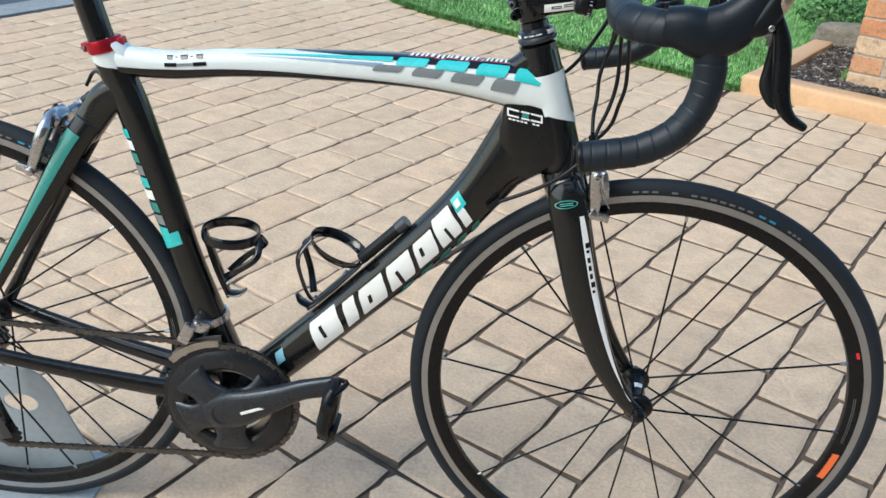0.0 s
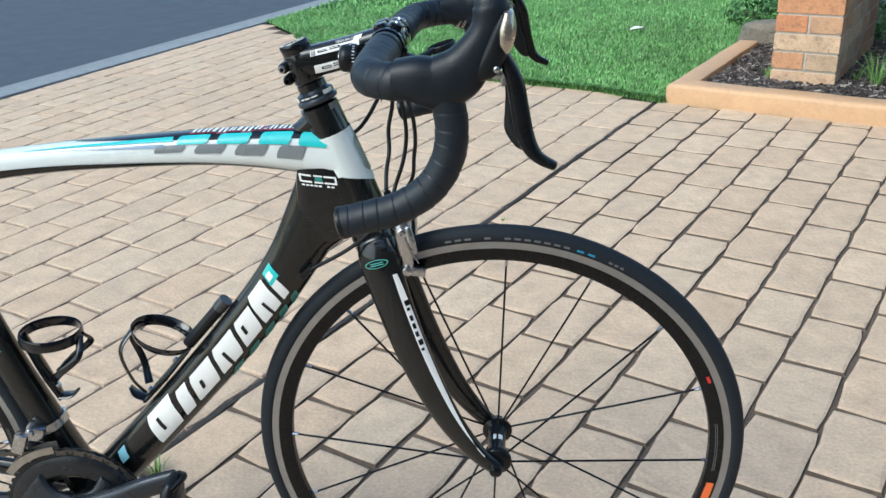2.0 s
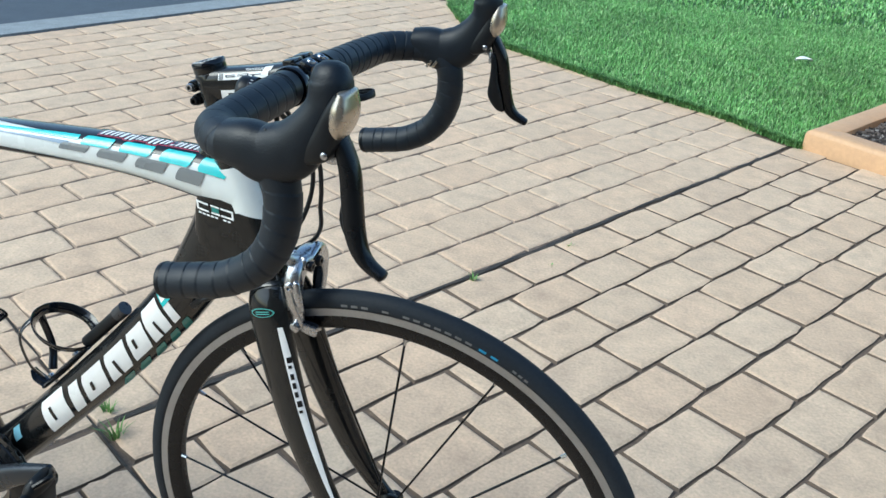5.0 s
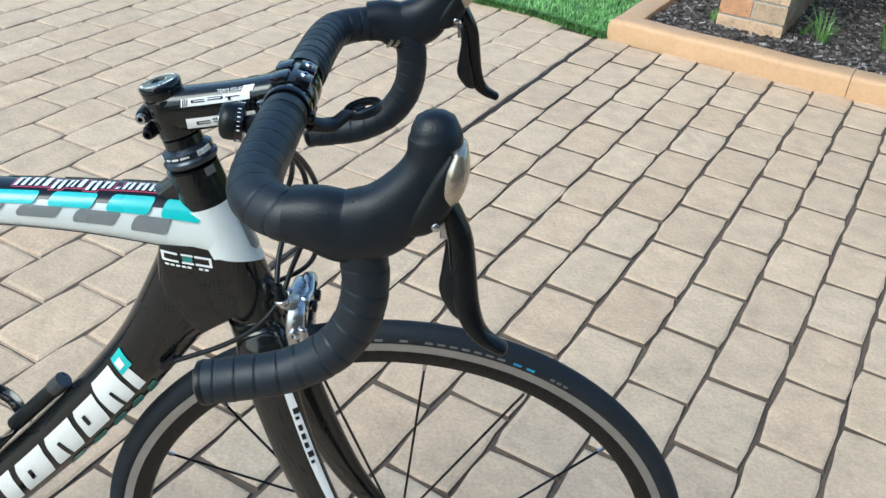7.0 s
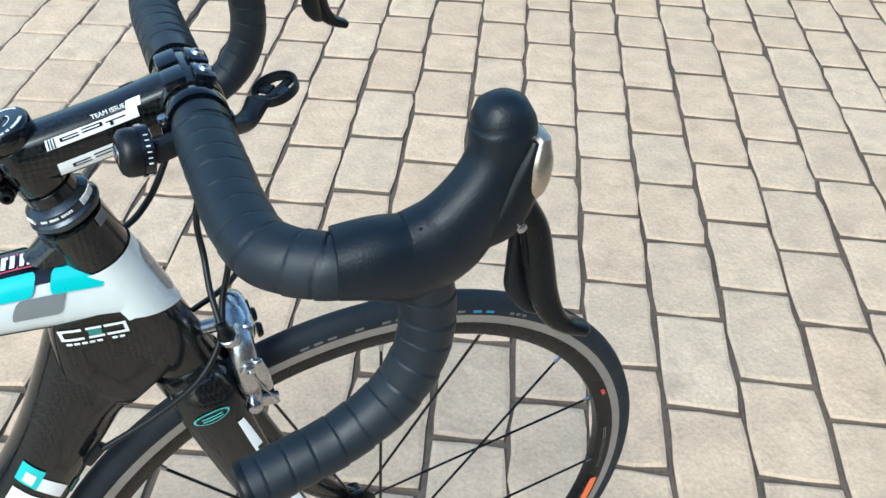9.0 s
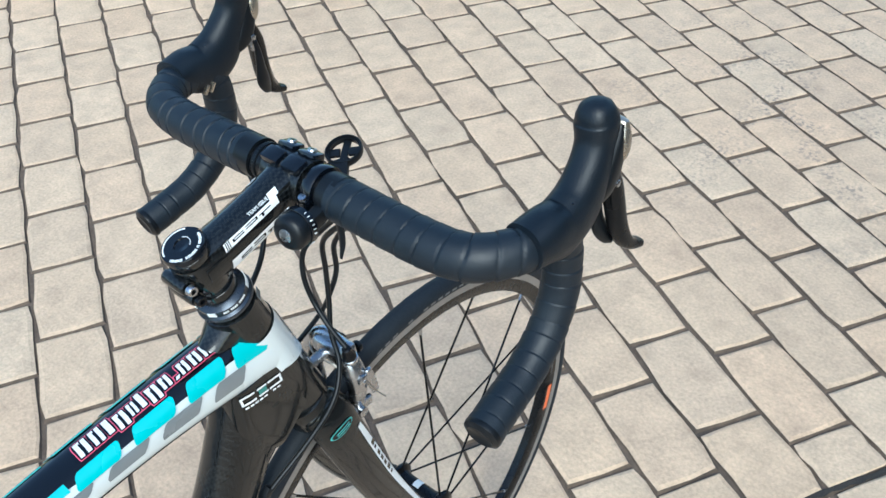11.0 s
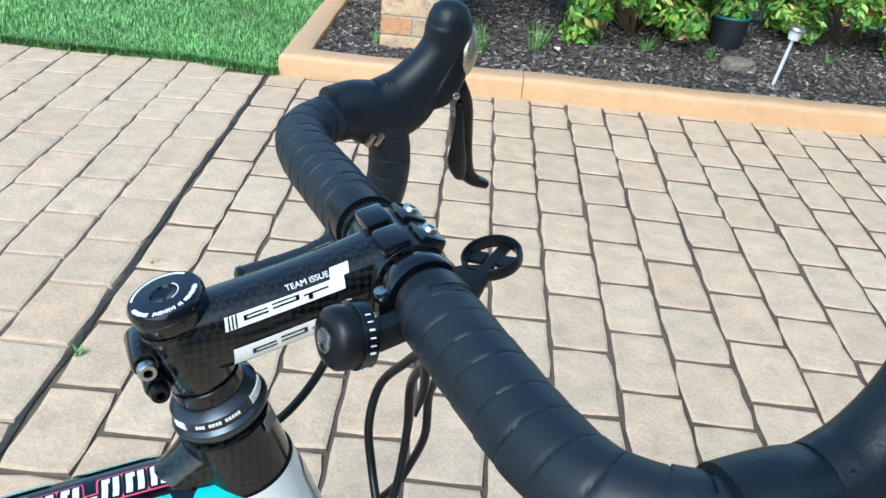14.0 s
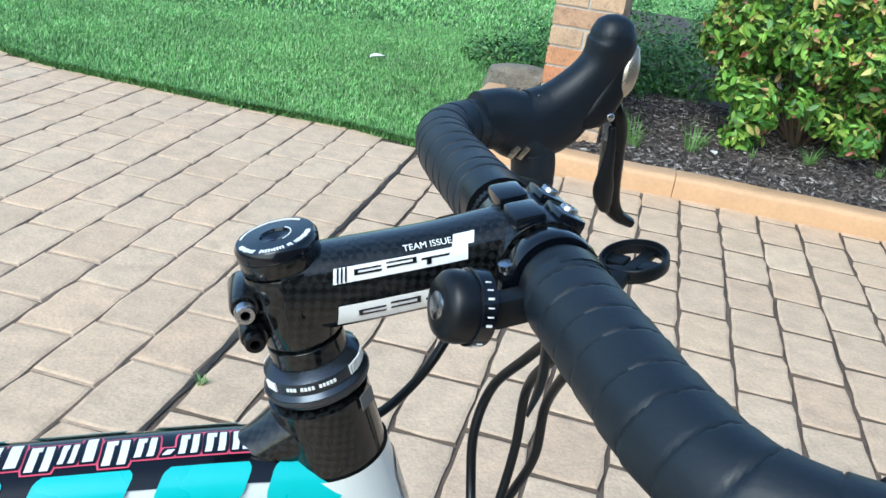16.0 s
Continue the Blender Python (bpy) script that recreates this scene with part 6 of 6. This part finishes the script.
# ---- garden things ----
def pillar():
    root = empty("brick_pillar", "square orange and cream brick pillar rising from the mulch", "pillar", (*(CORNER + E1 * 0.511 + E2 * 0.524), BED_Z - 0.02))
    root.rotation_euler = (0, 0, PAVE - math.pi / 2)
    S, deep, HT_ = 0.292, 0.995, 1.9
    part("mortar_core", box(Geo(), (S - 0.012, deep - 0.012, HT_), pose(0, deep / 2 - S / 2, HT_ / 2)), M_MORTAR, root, "pale grey mortar", smooth=False)
    whole = box(Geo(), (S, 0.110, 0.076), None, 0.003).mesh("brick", M_BRICK, False)
    half = box(Geo(), (S / 2 - 0.005, 0.110, 0.076), None, 0.003).mesh("half_brick", M_BRICK, False)
    side = box(Geo(), (0.110, 0.210, 0.076), None, 0.003).mesh("side_brick", M_BRICK, False)
    for c in range(22):
        z = 0.038 + c * 0.086
        for y0 in (-S / 2 + 0.055, deep - S / 2 - 0.055):
            if c % 2 == 0:
                part("brick", whole, M_BRICK, root).location = (0, y0, z)
            else:
                for sx in (-1, 1):
                    part("brick", half, M_BRICK, root).location = (sx * (S / 4 + 0.0025), y0, z)
        # stretchers along the sides, stepped from course to course
        lo, hi = -S / 2 + 0.120, deep - S / 2 - 0.120
        cuts_ = [lo + k * (hi - lo) / 3.5 - (0.5 * (hi - lo) / 3.5 if c % 2 else 0) for k in range(5)]
        for b0, b1 in zip(cuts_, cuts_[1:]):
            b0, b1 = max(b0, lo), min(b1, hi)
            if b1 - b0 > 0.03:
                for sx in (-1, 1):
                    ob = part("brick", side, M_BRICK, root)
                    ob.location = (sx * (S / 2 - 0.055), (b0 + b1) / 2, z)
                    ob.scale = (1, (b1 - b0 - 0.010) / 0.210, 1)
    return root


pillar()


def rock(x, y, z, size, seed, label):
    bm = bmesh.new()
    bmesh.ops.create_icosphere(bm, subdivisions=4, radius=1)
    for v in bm.verts:
        p = v.co.copy()
        q = Vector([math.copysign(abs(a) ** 0.6, a) for a in p])
        v.co = Vector((q.x * size[0], q.y * size[1], q.z * size[2])) * (1 + 0.16 * noise.noise(p * 1.7 + Vector((seed, 0, 0))) + 0.07 * noise.noise(p * 5 + Vector((0, seed, 0))))
    g = Geo().add([v.co[:] for v in bm.verts], [[v.index for v in f.verts] for f in bm.faces])
    bm.free()
    ob = part("rock", g, M_ROCK)
    ob.location = (x, y, z)
    ob.rotation_euler = (0, 0, PAVE - math.pi / 2)
    return tagged(ob, label, "rock")


rp = CORNER + E1 * 1.30 + E2 * 0.14
rock(rp[0], rp[1], 0.07, (0.19, 0.11, 0.10), 3, "mossy grey weathered rock at the end of the kerb")
rock(2.82, 2.62, 0.07, (0.08, 0.06, 0.04), 9, "small grey rock on the mulch")
shrub(2.72, 3.30, 0.63, 1.0, 11, "leafy nandina shrub with green, yellow and red leaves", 20000, 0.026)
shrub(3.86, 2.92, 0.58, 0.95, 12, "leafy nandina shrub with bright green leaves and red tips", 16000, 0.026)
shrub(4.9, 4.3, 0.75, 1.2, 13, "tall leafy garden shrub farther back", 3600, 0.036)
shrub(5.9, 2.3, 0.65, 1.0, 14, "leafy garden shrub beside the kerb", 3000, 0.034)


def groundcover(x, y, w, h, seed, count, label):
    root = empty("groundcover", label, "ground cover", (x, y, BED_Z), "low green plants")
    r = random.Random(seed)
    cs = [(r.uniform(-w, w), r.uniform(-w, w), r.uniform(0.0, h)) for _ in range(14)]
    g = Geo()
    for c in cs:
        sweep(g, [(c[0] * 0.3, c[1] * 0.3, -0.02), (c[0] * 0.7, c[1] * 0.7, c[2] * 0.6), c], 0.004, 5, 3)
    part("stem", g, M_TWIG, root)
    leaf_cloud("foliage", cs, [w * 0.4] * 14, count, 0.017, M_LEAF_DARK, seed, root, "small dark green leaves", floor=-0.01)


groundcover(2.45, 4.75, 0.55, 0.16, 21, 5000, "low dark green ground cover behind the pillar")
groundcover(3.3, 5.1, 0.7, 0.3, 22, 5000, "low dark green ground cover at the back of the bed")
groundcover(1.75, 4.95, 0.30, 0.06, 23, 2200, "mossy green ground cover behind the rock")

# pot and solar stake light
pot = empty("plant_pot", "dark plastic pot with a teal rim on the mulch", "pot", (3.04, 2.96, BED_Z))
part("body", lathe(Geo(), [(0.0, 0.0), (0.075, 0.0), (0.078, 0.005), (0.096, 0.160), (0.090, 0.160), (0.075, 0.02), (0.0, 0.02)], 32), M_POT, pot)
part("rim", lathe(Geo(), [(0.090, 0.158), (0.099, 0.158), (0.100, 0.160), (0.100, 0.168), (0.099, 0.170), (0.090, 0.170)], 32, None, True), M_POT_RIM, pot, "teal rim")
part("soil", lathe(Geo(), [(0.0, 0.150), (0.088, 0.148), (0.088, 0.14), (0.0, 0.14)], 24), M_MULCH, pot)
lamp = empty("garden_light", "white solar stake light leaning in the mulch", "garden light", (2.81, 2.385, BED_Z - 0.02))
lamp.rotation_euler = (radians(4), radians(8), 0)
part("stake", sweep(Geo(), [(0, 0, -0.03), (0, 0, 0.24)], 0.008, 10, 3), M_LENS, lamp, "slim white stake")
part("lens", lathe(Geo(), [(0.0, 0.235), (0.024, 0.235), (0.030, 0.275), (0.0, 0.275)], 20), M_LENS, lamp, "frosted lens")
part("cap", lathe(Geo(), [(0.0, 0.275), (0.040, 0.275), (0.042, 0.279), (0.036, 0.290), (0.012, 0.297), (0.0, 0.298)], 24), M_STEEL, lamp, "pale metal cap")

for k, (x, y, h, n) in enumerate(((1.68, 3.10, 0.13, 40), (1.96, 3.06, 0.11, 40), (2.06, 3.15, 0.07, 30), (2.52, 2.95, 0.09, 36), (1.24, 3.30, 0.05, 26), (2.80, 2.80, 0.06, 26), (1.62, 3.2, 0.06, 20), (3.4, 2.6, 0.06, 20), (2.25, 3.0, 0.05, 16))):
    tuft(x, y, BED_Z, h, n, 40 + k, "green grassy weed growing in the mulch")
for k, (x, y, h, n) in enumerate(((-0.23, 1.305, 0.022, 26), (-0.02, 1.66, 0.016, 14), (-0.70, 0.345, 0.035, 26), (-0.76, 0.40, 0.03, 18), (-0.05, 1.50, 0.012, 10))):
    tuft(x, y, -0.008, h, n, 60 + k, "tiny green weed growing in the paving joint")


def petal(x, y, z, s, turn, label):
    g = Geo()
    v, f = [], []
    for i in range(7):
        q = i / 6
        w_ = s * 0.35 * math.sin(math.pi * (0.08 + 0.9 * q))
        for e in (-1, 0, 1):
            v.append(((q - 0.5) * s, e * w_, z + 0.25 * s * abs(e) ** 2 * 0.4 + 0.1 * s * math.sin(q * 3)))
    f = [(i * 3 + j, i * 3 + j + 1, i * 3 + j + 4, i * 3 + j + 3) for i in range(6) for j in range(2)]
    v += [(a, b, c - 0.0015) for a, b, c in v]
    f += [(21 + d, 21 + c, 21 + b, 21 + a) for a, b, c, d in f]
    ob = part("fallen_leaf", g.add(v, f), M_PETAL)
    ob.location = (x, y, 0)
    ob.rotation_euler = (0, 0, turn)
    return tagged(ob, label, "leaf")


petal(0.785, 4.68, 0.045, 0.10, 0.3, "curled white dry leaf on the lawn")
petal(2.3, 4.62, 0.20, 0.06, 1.0, "pale petal caught on the ground cover")
petal(2.05, 3.02, BED_Z + 0.015, 0.05, 1.3, "pale dry leaf on the mulch")

# ---- paving: seams, then stamped bricks ----
SEAM_V = -0.870                                       # the seam that runs with the rows, beside the bicycle
SEAM_U = -0.090                                       # the seam that crosses them


def lay(u, v):
    """A place on the drive; the rows open out a little towards the lawn."""
    q = min(max(u - 1.5, -3.0), 3.5)
    return uv(1.5 + (u - 1.5) * (1 + 0.013 * q), v * (1 + 0.03 * q))


def seam(g, a, b, wd, z, seed):
    """A ragged strip of dirt lying in a joint."""
    rs = np.random.default_rng(seed)
    n = int(math.hypot(b[0] - a[0], b[1] - a[1]) / 0.02)
    along_u = abs(b[0] - a[0]) > abs(b[1] - a[1])
    v = []
    for i in range(n + 1):
        pu, pv = a[0] + (b[0] - a[0]) * i / n, a[1] + (b[1] - a[1]) * i / n
        bow = 0.004 * math.sin(i * 0.11) + 0.002 * math.sin(i * 0.37)
        for s in (-1, 1):
            w_ = bow + s * wd * rs.uniform(0.45, 1.1)
            v.append((*(lay(pu, pv + w_) if along_u else lay(pu + w_, pv)), z))
    return g.add(v, [(2 * i, 2 * i + 1, 2 * i + 3, 2 * i + 2) for i in range(n)])


g = seam(Geo(), (-0.05, SEAM_V), (3.05, SEAM_V - 0.006), 0.0085, -0.0035, 4)
seam(g, (SEAM_U, -3.0), (SEAM_U, 0.30), 0.0035, -0.0035, 5)
seam(g, (SEAM_U, 0.32), (SEAM_U, 6.0), 0.0075, -0.0035, 6)
tagged(part("expansion_joint", g, M_SEAM, smooth=False), "dark dirt-filled expansion joints across the driveway", "joint", kind="structure")

BL, BW = 0.2455, 0.150


def brick_shape(seed, ln, wd):
    """One stamped brick: a flat face with an uneven outline and a worn sloping lip."""
    r = random.Random(seed)
    a, b = ln / 2 - 0.0032, wd / 2 - 0.0036
    base = [(-a, -b), (-a * 0.45, -b), (a * 0.1, -b), (a * 0.6, -b), (a, -b), (a, 0.1 * b), (a, b), (a * 0.5, b), (-a * 0.05, b), (-a * 0.55, b), (-a, b), (-a, -0.1 * b)]
    out = [(x + r.uniform(-1, 1) * 0.0024, y + r.uniform(-1, 1) * 0.0034) for x, y in base]
    m, corner = len(base), (0, 4, 6, 10)
    v, f = [], []
    for ring, (ins, z) in enumerate(((-0.0004, -0.0085), (0.0014, -0.0026), (0.0080, 0.0))):
        for i, (x, y) in enumerate(out):
            k = ins + (0.0030 if i in corner and ring else 0) + (r.uniform(-0.0022, 0.0040) if ring == 2 else 0)
            sx = 1 - k / abs(x) if abs(base[i][0]) > 0.95 * a else 1
            sy = 1 - k / abs(y) if abs(base[i][1]) > 0.95 * b else 1
            v.append((x * sx, y * sy, z))
    for ring in range(2):
        for i in range(m):
            j = (i + 1) % m
            f.append((ring * m + i, ring * m + j, ring * m + m + j, ring * m + m + i))
    f.append(tuple(2 * m + i for i in range(m)))
    return v, f


# the lines between the rows, and where one joint of each row lies; the rest follow a brick's length apart
edges = [-2.61, -2.458, -2.306, -2.153, -2.000, -1.845, -1.686, -1.525, -1.358, -1.202, -1.040, SEAM_V, -0.718, -0.573, -0.420, -0.268, -0.118, 0.040, 0.185,
         0.330, 0.474, 0.621, 0.775, 0.925, 1.073, 1.217, 1.360, 1.502, 1.647]
joint = [1.70, 1.585, 1.42, 1.56, 1.435, 1.66, 1.56, 1.435, 1.32, 1.415, 1.295, 1.648, 1.536, 1.640, 1.546, 1.605, 1.502, 1.613, 1.490,
         1.585, 1.494, 1.590, 1.502, 1.565, 1.462, 1.600, 1.490, 1.550, 1.432]
rb = random.Random(77)
for k in range(16):
    edges.insert(0, edges[0] - 0.1515)
    joint.insert(0, 1.56 + (0.123 if k % 2 else 0) + rb.uniform(-0.02, 0.02))
for k in range(34):
    edges.append(edges[-1] + 0.1475)
    joint.append(1.56 + (0.123 if k % 2 == 0 else 0) + rb.uniform(-0.02, 0.02))
cells = []
for k in range(len(edges) - 1):
    v0 = edges[k] + (0.0075 if edges[k] == SEAM_V else 0)
    v1 = edges[k + 1] - (0.0075 if edges[k + 1] == SEAM_V else 0)
    cuts = [joint[k] + j * BL + rb.uniform(-0.012, 0.012) for j in range(-30, 36)]
    for u0, u1 in zip(cuts, cuts[1:]):
        if u0 < SEAM_U < u1:                          # bricks are cut at the cross seam
            gap = 0.002 if v1 < 0.35 else 0.005
            ends = [(u0, SEAM_U - gap), (SEAM_U + gap, u1)]
        else:
            ends = [(u0, u1)]
        for e0, e1 in ends:
            if e1 - e0 > 0.025:
                cells.append(((e0 + e1) / 2, (v0 + v1) / 2 + rb.uniform(-0.002, 0.002), e1 - e0, v1 - v0))
cu = np.array(cells)
pos = np.array([lay(u, v) for u, v, _, _ in cells])
ok = (inside(DRIVE, pos[:, 0], pos[:, 1]) | inside(DRIVE, pos[:, 0] + 0.05, pos[:, 1] - 0.13)) & (pos[:, 1] > -3.42) & (pos[:, 0] < 6.5) & (pos[:, 0] > -7.0)
ok &= (pos - GUT_P) @ GUT_N < -0.06                   # the rows stop at the gutter
cu, pos = cu[ok], pos[ok]
order = np.argsort(np.hypot(pos[:, 0] - 0.35, (pos[:, 1] - 0.9) * 0.8))
shapes = []
for k in range(16):
    v, f = brick_shape(100 + k, BL, BW)
    pair = []
    for dirt in (M_JOINT, M_JOINT_CLEAN):
        me = Geo().add(v, f).mesh("brick", M_PAVER, True, 12)
        me.materials.append(dirt)
        me.polygons.foreach_set("material_index", [1 if q < 12 else 0 for q in range(len(me.polygons))])
        pair.append(me)
    shapes.append((v, f, pair))
vv, ff, dirty = [], [], []
for rank, i in enumerate(order):
    k = rb.randrange(16)
    u, v, ln, wd = cu[i]
    q = min(max(u - 1.5, -3.0), 3.5)
    s = 1 + 0.03 * q
    half = math.pi if rb.random() < 0.5 else 0
    turn = PAVE - 0.03 * v * 1.0 + radians(rb.uniform(-0.5, 0.5)) + half
    tip, roll_ = radians(rb.uniform(-0.22, 0.22)), radians(rb.uniform(-0.3, 0.3))
    sx, sy = ln / BL * (1 + 0.026 * q), wd / BW * s
    if v < SEAM_V:                                    # the cleaner slab has the narrower joints
        sx, sy = sx * 1.011, sy * 1.026
    else:
        sy *= 1.010
    dz = rb.uniform(-0.0012, 0.0)
    m = Matrix.Translation((pos[i, 0], pos[i, 1], dz)) @ Matrix.Rotation(turn, 4, 'Z') @ Matrix.Rotation(tip, 4, 'Y') @ Matrix.Rotation(roll_, 4, 'X') @ Matrix.Diagonal((sx, sy, 1, 1))
    if rank < 300:
        ob = part("brick", shapes[k][2][0 if v > SEAM_V else 1], M_PAVER, driveway)
        ob.matrix_basis = m
    else:
        o = len(vv)
        vv += [tuple(m @ Vector(p)) for p in shapes[k][0]]
        ff += [tuple(a + o for a in q_) for q_ in shapes[k][1]]
        dirty += [(1 if v > SEAM_V else 2) if q_ < 12 else 0 for q_ in range(len(shapes[k][1]))]
me = bpy.data.meshes.new("paving")
me.from_pydata(vv, [], ff)
for m_ in (M_PAVER_FAR, M_JOINT, M_JOINT_CLEAN):
    me.materials.append(m_)
me.polygons.foreach_set("material_index", dirty)
tagged(new("paving", me), "tan stamped concrete bricks farther out on the driveway", "paving", kind="stuff")
